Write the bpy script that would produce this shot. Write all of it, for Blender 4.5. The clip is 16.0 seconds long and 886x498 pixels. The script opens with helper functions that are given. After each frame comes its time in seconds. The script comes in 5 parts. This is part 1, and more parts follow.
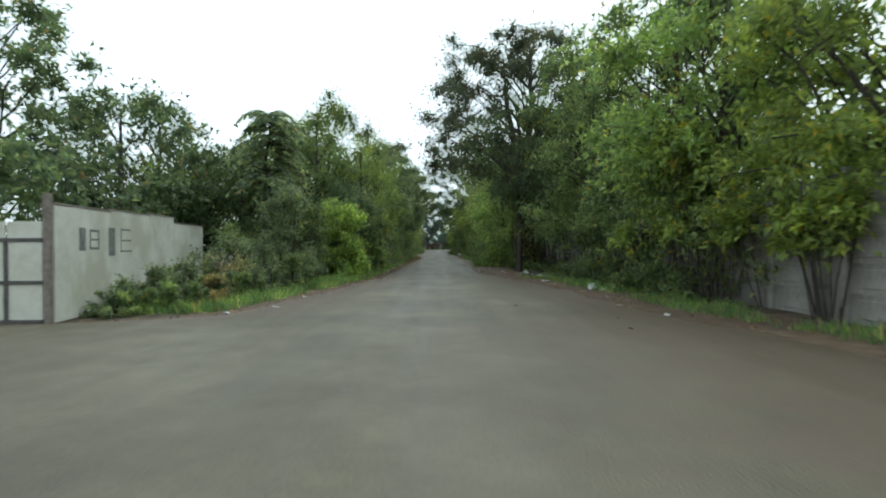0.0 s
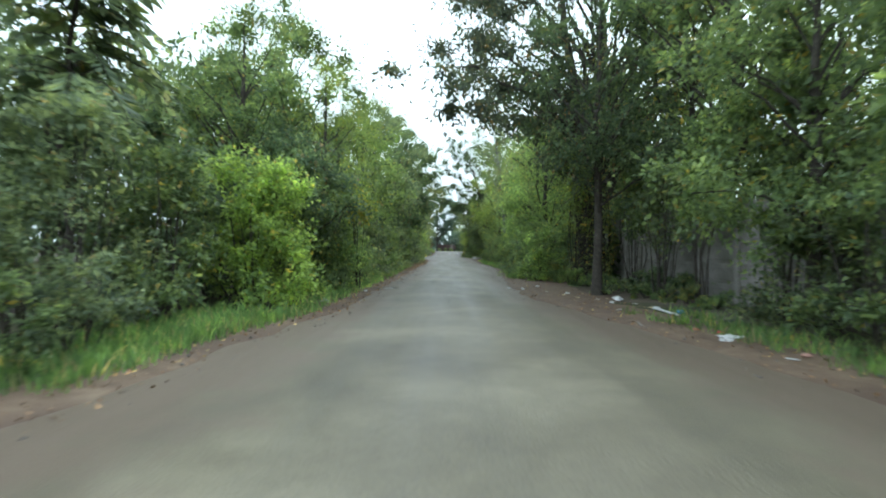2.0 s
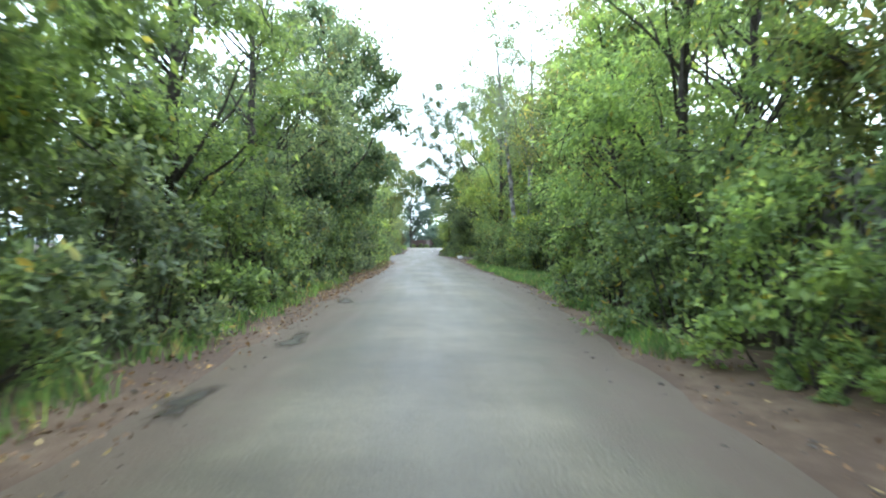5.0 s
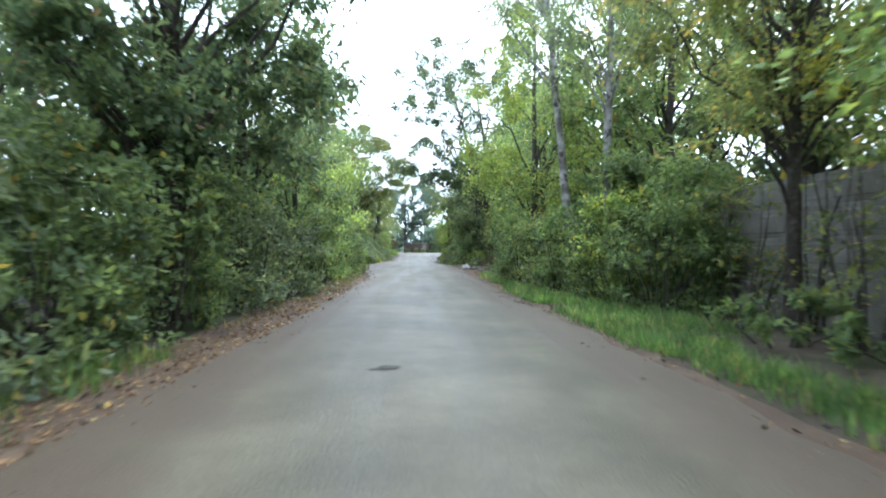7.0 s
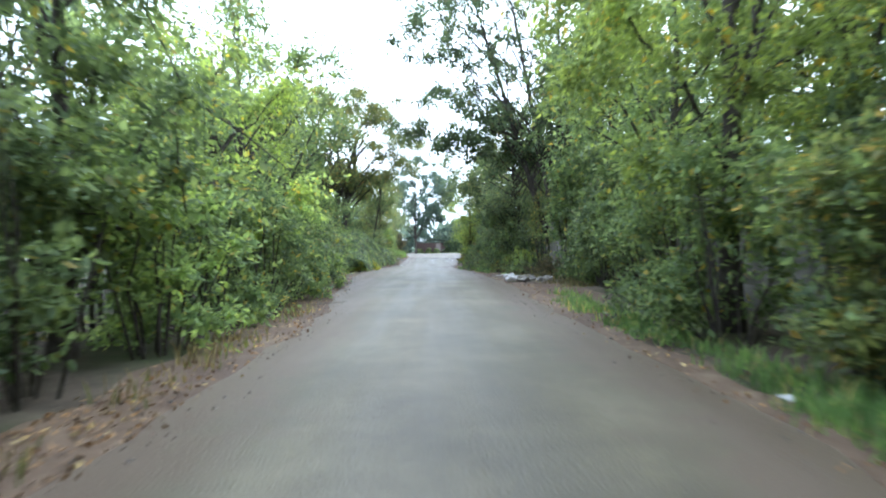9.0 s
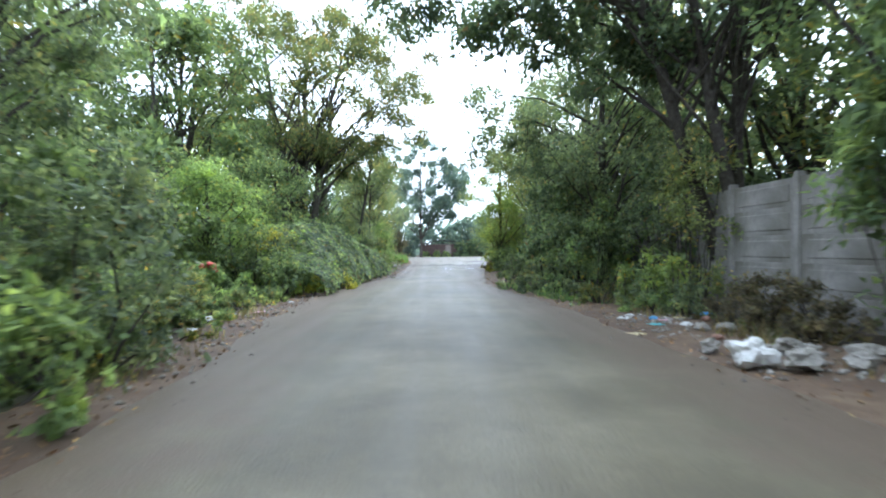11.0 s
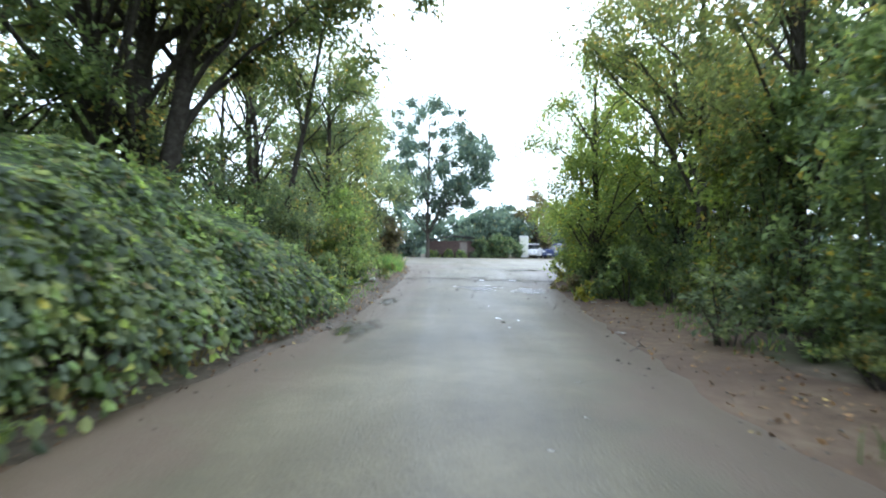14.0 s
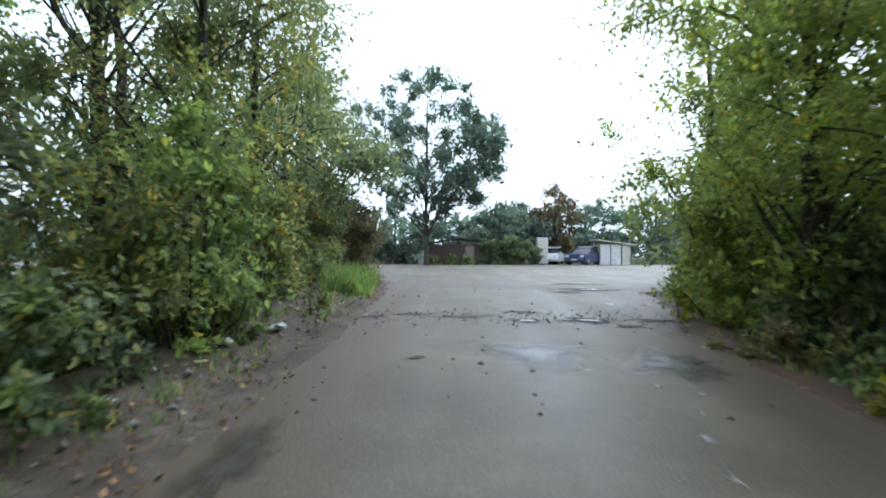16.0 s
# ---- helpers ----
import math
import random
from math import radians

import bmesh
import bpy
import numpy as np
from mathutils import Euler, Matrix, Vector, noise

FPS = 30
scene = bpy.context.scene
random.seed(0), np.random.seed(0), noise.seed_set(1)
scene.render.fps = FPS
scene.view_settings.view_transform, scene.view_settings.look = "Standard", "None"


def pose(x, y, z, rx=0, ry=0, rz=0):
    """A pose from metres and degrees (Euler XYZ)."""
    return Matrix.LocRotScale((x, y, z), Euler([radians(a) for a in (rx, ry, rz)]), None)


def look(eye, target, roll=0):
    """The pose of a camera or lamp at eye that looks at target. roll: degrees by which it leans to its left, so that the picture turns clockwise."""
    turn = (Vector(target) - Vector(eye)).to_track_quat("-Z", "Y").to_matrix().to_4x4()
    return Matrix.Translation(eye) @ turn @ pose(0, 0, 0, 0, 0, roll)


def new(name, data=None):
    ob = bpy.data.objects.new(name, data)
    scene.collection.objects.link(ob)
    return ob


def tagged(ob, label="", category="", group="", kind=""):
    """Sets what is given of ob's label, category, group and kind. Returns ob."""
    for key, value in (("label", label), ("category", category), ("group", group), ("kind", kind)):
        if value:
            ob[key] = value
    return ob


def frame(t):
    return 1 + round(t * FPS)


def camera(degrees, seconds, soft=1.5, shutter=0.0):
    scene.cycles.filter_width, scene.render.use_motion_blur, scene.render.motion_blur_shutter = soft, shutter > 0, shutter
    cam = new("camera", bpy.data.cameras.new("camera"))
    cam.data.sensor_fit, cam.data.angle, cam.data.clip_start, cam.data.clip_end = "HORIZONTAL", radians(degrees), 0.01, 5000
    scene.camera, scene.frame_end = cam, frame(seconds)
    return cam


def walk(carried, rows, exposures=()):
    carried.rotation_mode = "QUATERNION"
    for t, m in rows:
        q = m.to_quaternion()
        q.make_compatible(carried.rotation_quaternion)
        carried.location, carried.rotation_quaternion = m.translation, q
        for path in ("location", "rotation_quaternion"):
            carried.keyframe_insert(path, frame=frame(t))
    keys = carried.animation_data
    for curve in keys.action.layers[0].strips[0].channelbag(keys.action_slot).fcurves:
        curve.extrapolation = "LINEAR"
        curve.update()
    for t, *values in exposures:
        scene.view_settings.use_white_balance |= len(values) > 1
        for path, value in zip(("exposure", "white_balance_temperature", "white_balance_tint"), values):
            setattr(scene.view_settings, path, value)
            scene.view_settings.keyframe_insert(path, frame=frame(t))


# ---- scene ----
# The camera and its drive along the lane (x right, y along the lane, z up).
cam = camera(76.2, 16.0, soft=1.95, shutter=0.35)
PATH = [
    (0.0, look((0.000, 0.000, 1.318), (0.304, 19.997, 1.226), -0.37)),
    (0.5, look((-0.010, 2.958, 1.319), (0.205, 22.957, 1.206), -0.31)),
    (1.0, look((-0.056, 6.192, 1.312), (0.088, 26.191, 1.224), 0.04)),
    (1.5, look((-0.079, 9.116, 1.286), (-0.034, 29.116, 1.291), 0.45)),
    (2.0, look((-0.113, 12.383, 1.313), (-0.157, 32.382, 1.265), 0.70)),
    (2.5, look((-0.109, 15.388, 1.288), (0.058, 35.387, 1.217), 0.03)),
    (3.0, look((-0.068, 18.544, 1.279), (0.226, 38.541, 1.217), -0.05)),
    (3.5, look((-0.036, 21.662, 1.276), (0.383, 41.657, 1.134), -0.10)),
    (4.0, look((-0.007, 24.926, 1.297), (0.556, 44.918, 1.251), -0.48)),
    (4.5, look((0.043, 27.859, 1.299), (0.752, 47.845, 1.085), 0.06)),
    (4.7, look((0.070, 29.001, 1.292), (0.839, 48.985, 1.082), 0.23)),
    (6.8, look((0.454, 41.875, 1.309), (1.329, 61.856, 1.368), 0.38)),
    (7.0, look((0.496, 43.171, 1.298), (1.384, 63.151, 1.266), 0.35)),
    (7.5, look((0.593, 46.357, 1.302), (1.422, 66.340, 1.370), -0.03)),
    (8.0, look((0.681, 49.674, 1.297), (1.300, 69.664, 1.423), -0.32)),
    (8.2, look((0.705, 51.006, 1.300), (1.232, 70.999, 1.224), -0.29)),
    (10.3, look((0.090, 66.409, 1.290), (0.484, 86.405, 1.300), -1.24)),
    (10.5, look((0.092, 67.905, 1.292), (0.447, 87.902, 1.257), -1.10)),
    (11.0, look((0.088, 71.385, 1.276), (0.338, 91.383, 1.323), -0.42)),
    (11.5, look((0.072, 74.377, 1.309), (0.108, 94.376, 1.461), -0.58)),
    (12.0, look((-0.021, 77.424, 1.316), (-0.296, 97.422, 1.344), -0.28)),
    (12.5, look((-0.119, 80.208, 1.315), (-0.559, 100.201, 0.995), -0.10)),
    (13.0, look((-0.207, 83.082, 1.305), (-0.518, 103.077, 1.584), 0.14)),
    (13.5, look((-0.276, 85.670, 1.289), (-0.492, 105.669, 1.330), 0.86)),
    (14.0, look((-0.332, 88.413, 1.299), (-0.328, 108.413, 1.286), 0.76)),
    (14.5, look((-0.340, 90.929, 1.312), (0.014, 110.926, 1.275), 0.31)),
    (15.0, look((-0.315, 93.333, 1.295), (0.288, 113.322, 1.502), 0.11)),
    (15.5, look((-0.290, 95.431, 1.289), (0.011, 115.428, 1.233), 0.26)),
    (16.0, look((-0.306, 97.524, 1.290), (-0.387, 117.523, 1.466), 0.21)),
]
walk(cam, PATH, exposures=[
    (0, -1.55, 5750, -2), (1.0, -1.15, 5600, -2), (2.0, -0.75, 5450, -1), (3.5, -0.1, 5350, 2), (4.5, 0.04, 5330, 4), (7, 0.04, 5240, 8), (8, 0.04, 5200, 9),
    (11, 0.0, 5200, 9), (12, -0.06, 5250, 8), (14, -0.26, 5300, 7), (15, -0.66, 5350, 8), (16, -0.9, 5350, 8)])

# ---- light: an overcast sky, with a weak and very broad sun ----
world = bpy.data.worlds.new("overcast_sky")
world.use_nodes = True
scene.world = world
wn = world.node_tree.nodes
wl = world.node_tree.links
sky = wn.new("ShaderNodeTexSky")
sky.sky_type, sky.sun_disc = "NISHITA", False
sky.sun_elevation, sky.sun_rotation = radians(48), radians(35)
sky.air_density, sky.dust_density = 2.0, 5.0
grey = wn.new("ShaderNodeHueSaturation")
grey.inputs["Saturation"].default_value = 0.3
grey.inputs["Value"].default_value = 0.1
cloud = wn.new("ShaderNodeMix")
cloud.data_type = "RGBA"
cloud.inputs["Factor"].default_value = 0.75
cloud.inputs["B"].default_value = (1.0, 1.02, 1.06, 1)
wl.new(sky.outputs["Color"], grey.inputs["Color"])
wl.new(grey.outputs["Color"], cloud.inputs["A"])
wl.new(cloud.outputs["Result"], wn["Background"].inputs["Color"])
wn["Background"].inputs["Strength"].default_value = 4.55

sun = new("sun", bpy.data.lights.new("sun", "SUN"))
sun.data.energy, sun.data.angle, sun.data.color = 1.5, radians(25), (1.0, 0.97, 0.92)
sun.matrix_world = look((0, 0, 60), (-24, -35, 0))
scene.view_settings.exposure = 0.0


# ---- materials ----
def material(name, rough=0.8, spec=0.3, metal=0.0):
    m = bpy.data.materials.new(name)
    m.use_nodes = True
    b = m.node_tree.nodes["Principled BSDF"]
    b.inputs["Roughness"].default_value = rough
    b.inputs["Specular IOR Level"].default_value = spec
    b.inputs["Metallic"].default_value = metal
    return m, m.node_tree.nodes, m.node_tree.links, b


def node(nodes, kind, **values):
    n = nodes.new(kind)
    for key, value in values.items():
        n.inputs[key.replace("_", " ")].default_value = value
    return n


def ramp(nodes, stops):
    r = nodes.new("ShaderNodeValToRGB")
    e = r.color_ramp.elements
    while len(e) < len(stops):
        e.new(0.5)
    for i, (p, c) in enumerate(stops):
        e[i].position, e[i].color = p, (*c, 1)
    return r


def surface(name, stops, scale, rough=0.85, spec=0.25, bump=0.3, fine=40.0, metal=0.0, stain=None, stain_scale=0.35):
    """Two scales of noise in colour, grain in relief; stain is a second colour in broad patches."""
    m, n, l, b = material(name, rough, spec, metal)
    co = n.new("ShaderNodeTexCoord")
    n1 = node(n, "ShaderNodeTexNoise", Scale=scale, Detail=8.0, Roughness=0.65)
    r = ramp(n, stops)
    l.new(co.outputs["Object"], n1.inputs["Vector"])
    l.new(n1.outputs["Fac"], r.inputs["Fac"])
    col = r.outputs["Color"]
    if stain:
        n3 = node(n, "ShaderNodeTexNoise", Scale=stain_scale, Detail=6.0, Roughness=0.6)
        l.new(co.outputs["Object"], n3.inputs["Vector"])
        r3 = ramp(n, [(0.45, (0, 0, 0)), (0.62, (1, 1, 1))])
        l.new(n3.outputs["Fac"], r3.inputs["Fac"])
        mx = n.new("ShaderNodeMix")
        mx.data_type = "RGBA"
        mx.inputs["B"].default_value = (*stain, 1)
        l.new(r3.outputs["Color"], mx.inputs["Factor"])
        l.new(col, mx.inputs["A"])
        col = mx.outputs["Result"]
    l.new(col, b.inputs["Base Color"])
    if bump:
        n2 = node(n, "ShaderNodeTexNoise", Scale=fine, Detail=5.0)
        l.new(co.outputs["Object"], n2.inputs["Vector"])
        bp = node(n, "ShaderNodeBump", Strength=bump, Distance=0.02)
        l.new(n2.outputs["Fac"], bp.inputs["Height"])
        l.new(bp.outputs["Normal"], b.inputs["Normal"])
    return m


def leaf_material(name, dark, mid, light, odd, odd_share=0.04, through_light=0.54):
    """Leaves differ one from the next and from plant to plant; some have turned."""
    m, n, l, b = material(name, 0.5, 0.25)
    g = n.new("ShaderNodeNewGeometry")
    o = n.new("ShaderNodeObjectInfo")
    r = ramp(n, [(0.0, dark), (0.55, mid), (0.97 - odd_share, light), (1.0 - odd_share, odd), (1.0, odd)])
    l.new(g.outputs["Random Per Island"], r.inputs["Fac"])
    co = n.new("ShaderNodeTexCoord")
    big = node(n, "ShaderNodeTexNoise", Scale=0.9, Detail=3.0)
    l.new(co.outputs["Object"], big.inputs["Vector"])
    mul = n.new("ShaderNodeMath")
    mul.operation = "MULTIPLY_ADD"
    mul.inputs[1].default_value, mul.inputs[2].default_value = 2.0, -0.1
    l.new(big.outputs["Fac"], mul.inputs[0])
    add = n.new("ShaderNodeMath")
    add.operation = "MULTIPLY_ADD"
    add.inputs[1].default_value = 0.45
    l.new(o.outputs["Random"], add.inputs[0])
    l.new(mul.outputs[0], add.inputs[2])
    sprays = node(n, "ShaderNodeTexNoise", Scale=3.2, Detail=2.0)
    l.new(co.outputs["Object"], sprays.inputs["Vector"])
    fresh = ramp(n, [(0.34, (0.72, 0.74, 0.84)), (0.52, (1.05, 1.04, 1.0)), (0.7, (1.75, 1.6, 1.15))])
    l.new(sprays.outputs["Fac"], fresh.inputs["Fac"])
    each = n.new("ShaderNodeMix")
    each.data_type, each.blend_type = "RGBA", "MULTIPLY"
    each.inputs["Factor"].default_value = 1.0
    l.new(r.outputs["Color"], each.inputs["A"])
    l.new(fresh.outputs["Color"], each.inputs["B"])
    hs = n.new("ShaderNodeHueSaturation")
    l.new(each.outputs["Result"], hs.inputs["Color"])
    l.new(add.outputs[0], hs.inputs["Value"])
    l.new(hs.outputs["Color"], b.inputs["Base Color"])
    tr = n.new("ShaderNodeBsdfTranslucent")
    lit = n.new("ShaderNodeMix")
    lit.data_type, lit.blend_type = "RGBA", "MULTIPLY"
    lit.inputs["Factor"].default_value = 1.0
    lit.inputs["B"].default_value = (1.5, 1.42, 1.0, 1)
    l.new(hs.outputs["Color"], lit.inputs["A"])
    l.new(lit.outputs["Result"], tr.inputs["Color"])
    mx = n.new("ShaderNodeMixShader")
    mx.inputs["Fac"].default_value = through_light
    l.new(b.outputs["BSDF"], mx.inputs[1])
    l.new(tr.outputs["BSDF"], mx.inputs[2])
    l.new(mx.outputs["Shader"], n["Material Output"].inputs["Surface"])
    return m


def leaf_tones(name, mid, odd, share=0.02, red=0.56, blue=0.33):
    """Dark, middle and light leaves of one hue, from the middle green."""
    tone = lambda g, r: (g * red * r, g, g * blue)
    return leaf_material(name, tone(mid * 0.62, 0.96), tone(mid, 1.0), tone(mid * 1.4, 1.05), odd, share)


LEAF = {
    "green": leaf_tones("leaf_green", 0.2, (0.3, 0.25, 0.06), 0.02, 0.72, 0.45),
    "dark": leaf_tones("leaf_dark", 0.15, (0.2, 0.15, 0.08), 0.02, 0.71, 0.56),
    "yellow": leaf_tones("leaf_yellow_green", 0.28, (0.42, 0.34, 0.05), 0.03, 0.76, 0.3),
    "bright": leaf_tones("leaf_bright", 0.27, (0.32, 0.3, 0.08), 0.015, 0.71, 0.36),
    "lime": leaf_tones("leaf_lime", 0.32, (0.4, 0.35, 0.08), 0.02, 0.72, 0.28),
    "grey": leaf_tones("leaf_grey_green", 0.195, (0.24, 0.21, 0.1), 0.02, 0.77, 0.58),
    "rusty": leaf_tones("leaf_rusty", 0.19, (0.36, 0.27, 0.08), 0.08, 0.82, 0.42),
    "brown": leaf_tones("leaf_brown", 0.105, (0.13, 0.14, 0.07), 0.12, 1.14, 0.66),
    "plum": leaf_tones("leaf_plum", 0.092, (0.18, 0.13, 0.06), 0.05, 0.8, 0.74),
    # Distance haze is put into the far leaves as a paler, bluer green.
    "far": leaf_tones("leaf_far_hazed", 0.155, (0.18, 0.18, 0.12), 0.02, 0.7, 0.92),
}
MAT_GRASS = leaf_tones("grass_blades", 0.22, (0.33, 0.28, 0.14), 0.08, 0.6, 0.34)
MAT_DRY = leaf_material("dry_weeds", (0.12, 0.1, 0.055), (0.21, 0.175, 0.095), (0.3, 0.26, 0.15), (0.13, 0.16, 0.06), 0.2)
LEAF["dry"] = MAT_DRY
LEAF["golden"] = leaf_tones("leaf_golden", 0.36, (0.2, 0.28, 0.06), 0.15, 1.02, 0.16)
MAT_LITTER = leaf_material("fallen_leaves", (0.08, 0.048, 0.024), (0.18, 0.105, 0.05), (0.28, 0.175, 0.085), (0.38, 0.29, 0.12), 0.07, 0.05)
MAT_BARK = surface("bark", [(0.3, (0.03, 0.026, 0.021)), (0.55, (0.066, 0.058, 0.047)), (0.75, (0.115, 0.103, 0.085))], 9.0, 0.95, 0.1, 0.9, 22.0)
MAT_PALE_BARK = surface("pale_bark", [(0.4, (0.045, 0.04, 0.035)), (0.48, (0.26, 0.25, 0.23)), (0.7, (0.44, 0.425, 0.395))], 4.0, 0.95, 0.1, 0.8, 25.0, stain=(0.11, 0.1, 0.085), stain_scale=1.2)
MAT_SOIL = surface("soil", [(0.3, (0.0525, 0.0413, 0.03)), (0.5, (0.0938, 0.075, 0.054)), (0.72, (0.15, 0.124, 0.09))], 2.2, 0.95, 0.15, 0.8, 30.0, stain=(0.045, 0.0562, 0.0225))
MAT_DIRT = surface("dirt", [(0.3, (0.072, 0.047, 0.029)), (0.52, (0.135, 0.092, 0.057)), (0.75, (0.2, 0.152, 0.1))], 3.0, 0.75, 0.3, 0.7, 45.0, stain=(0.088, 0.058, 0.038), stain_scale=0.5)
MAT_MUD = surface("scraped_mud", [(0.3, (0.05, 0.04, 0.029)), (0.5, (0.1, 0.08, 0.058)), (0.72, (0.165, 0.138, 0.105))], 7.0, 0.8, 0.3, 1.0, 35.0, stain=(0.065, 0.05, 0.034), stain_scale=1.1)
MAT_CONCRETE = surface("weathered_concrete", [(0.3, (0.17, 0.158, 0.14)), (0.55, (0.26, 0.245, 0.22)), (0.75, (0.34, 0.32, 0.285))], 3.5, 0.9, 0.2, 0.5, 60.0, stain=(0.14, 0.13, 0.105), stain_scale=0.8)
MAT_PAINT = surface("whitewashed_sheet", [(0.3, (0.43, 0.425, 0.35)), (0.5, (0.54, 0.535, 0.45)), (0.7, (0.6, 0.6, 0.51))], 1.6, 0.65, 0.35, 0.12, 30.0, stain=(0.42, 0.4, 0.31), stain_scale=0.9)
MAT_FRAME = surface("dark_frame_steel", [(0.35, (0.05, 0.047, 0.045)), (0.6, (0.1, 0.09, 0.085))], 14.0, 0.7, 0.3, 0.3, 60.0)
MAT_WOOD = surface("grey_wood", [(0.3, (0.12, 0.1, 0.085)), (0.6, (0.23, 0.2, 0.17))], 12.0, 0.9, 0.15, 0.4, 40.0)
MAT_INK = surface("faded_black_paint", [(0.3, (0.1, 0.105, 0.1)), (0.6, (0.26, 0.275, 0.255))], 9.0, 0.8, 0.2, 0.0)
ink = MAT_INK.node_tree
worn = node(ink.nodes, "ShaderNodeTexNoise", Scale=11.0, Detail=6.0, Roughness=0.7)
gaps = ramp(ink.nodes, [(0.4, (0.1, 0.1, 0.1)), (0.6, (0.85, 0.85, 0.85))])
ink.links.new(worn.outputs["Fac"], gaps.inputs["Fac"])
ink.links.new(gaps.outputs["Color"], ink.nodes["Principled BSDF"].inputs["Alpha"])


def road_material():
    """Worn asphalt: pale dust, damp sheen, darker patches and fine stones."""
    m, n, l, b = material("worn_asphalt", 0.5, 0.42)
    co = n.new("ShaderNodeTexCoord")
    n1 = node(n, "ShaderNodeTexNoise", Scale=0.45, Detail=9.0, Roughness=0.68)
    n2 = node(n, "ShaderNodeTexNoise", Scale=42.0, Detail=4.0)
    st = n.new("ShaderNodeMapping")
    st.inputs["Scale"].default_value = (1.6, 0.12, 1.0)
    n3 = node(n, "ShaderNodeTexNoise", Scale=1.0, Detail=5.0)
    for x in (n1, n2):
        l.new(co.outputs["Object"], x.inputs["Vector"])
    l.new(co.outputs["Object"], st.inputs["Vector"])
    l.new(st.outputs["Vector"], n3.inputs["Vector"])
    r1 = ramp(n, [(0.3, (0.056, 0.047, 0.027)), (0.5, (0.1, 0.0855, 0.05)), (0.68, (0.158, 0.139, 0.088))])
    r3 = ramp(n, [(0.3, (0.84, 0.84, 0.84)), (0.7, (1.12, 1.11, 1.09))])
    r2 = ramp(n, [(0.25, (0.7, 0.7, 0.7)), (0.75, (1.25, 1.25, 1.25))])
    l.new(n1.outputs["Fac"], r1.inputs["Fac"])
    l.new(n3.outputs["Fac"], r3.inputs["Fac"])
    l.new(n2.outputs["Fac"], r2.inputs["Fac"])
    col = r1.outputs["Color"]
    for other in (r3, r2):
        mx = n.new("ShaderNodeMix")
        mx.data_type, mx.blend_type = "RGBA", "MULTIPLY"
        mx.inputs["Factor"].default_value = 0.8
        l.new(col, mx.inputs["A"])
        l.new(other.outputs["Color"], mx.inputs["B"])
        col = mx.outputs["Result"]
    # dust and mud creeping in from the edges, in ragged tongues
    ed = n.new("ShaderNodeAttribute")
    ed.attribute_name = "edge"
    n4 = node(n, "ShaderNodeTexNoise", Scale=1.3, Detail=7.0, Roughness=0.7)
    l.new(co.outputs["Object"], n4.inputs["Vector"])
    sm = n.new("ShaderNodeMath")
    sm.operation = "ADD"
    l.new(ed.outputs["Fac"], sm.inputs[0])
    l.new(n4.outputs["Fac"], sm.inputs[1])
    r4 = ramp(n, [(0.68, (0, 0, 0)), (0.98, (0.9, 0.9, 0.9))])
    l.new(sm.outputs[0], r4.inputs["Fac"])
    mud = n.new("ShaderNodeMix")
    mud.data_type = "RGBA"
    mud.inputs["B"].default_value = (0.105, 0.076, 0.05, 1)
    l.new(r4.outputs["Color"], mud.inputs["Factor"])
    l.new(col, mud.inputs["A"])
    l.new(mud.outputs["Result"], b.inputs["Base Color"])
    rr = ramp(n, [(0.35, (0.47, 0.47, 0.47)), (0.65, (0.6, 0.6, 0.6))])
    l.new(n3.outputs["Fac"], rr.inputs["Fac"])
    l.new(rr.outputs["Color"], b.inputs["Roughness"])
    bp = node(n, "ShaderNodeBump", Strength=0.5, Distance=0.014)
    l.new(n2.outputs["Fac"], bp.inputs["Height"])
    l.new(bp.outputs["Normal"], b.inputs["Normal"])
    return m


def gloss(name, colour, rough, spec=0.5, metal=0.0):
    m, n, l, b = material(name, rough, spec, metal)
    nz = node(n, "ShaderNodeTexNoise", Scale=6.0, Detail=5.0)
    co = n.new("ShaderNodeTexCoord")
    l.new(co.outputs["Object"], nz.inputs["Vector"])
    r = ramp(n, [(0.3, tuple(c * 0.8 for c in colour)), (0.7, tuple(min(1, c * 1.15) for c in colour))])
    l.new(nz.outputs["Fac"], r.inputs["Fac"])
    l.new(r.outputs["Color"], b.inputs["Base Color"])
    return m


MAT_ROAD = road_material()
MAT_WATER = gloss("puddle_water", (0.05, 0.045, 0.035), 0.06, 0.5)
MAT_RED = gloss("red_plastic", (0.5, 0.05, 0.04), 0.5)
MAT_YELLOWED = gloss("yellowed_plastic", (0.5, 0.42, 0.24), 0.6)
MAT_PINK = gloss("faded_pink_plastic", (0.5, 0.3, 0.32), 0.6)
MAT_WHITE = gloss("white_plastic", (0.52, 0.52, 0.5), 0.6)
MAT_BLUE_PLASTIC = gloss("blue_plastic", (0.1, 0.3, 0.55), 0.45)
MAT_GRIT = surface("grey_grit", [(0.3, (0.072, 0.0656, 0.056)), (0.6, (0.136, 0.124, 0.108))], 30.0, 0.9, 0.2, 0.2, 60.0)
MAT_STONE = surface("pale_stone", [(0.3, (0.16, 0.145, 0.12)), (0.6, (0.3, 0.28, 0.245))], 8.0, 0.9, 0.2, 0.6, 30.0)
MAT_BRICKRED = surface("brick_rubble", [(0.3, (0.2, 0.11, 0.08)), (0.6, (0.34, 0.21, 0.16))], 8.0, 0.9, 0.2, 0.4, 30.0)


# ---- ground heights and the lane's edges ----
def gz(y):
    """The lane rises a little before the crossing."""
    s = np.clip((np.asarray(y, float) - 96) / 16, 0, 1)
    return 0.45 * s * s * (3 - 2 * s)


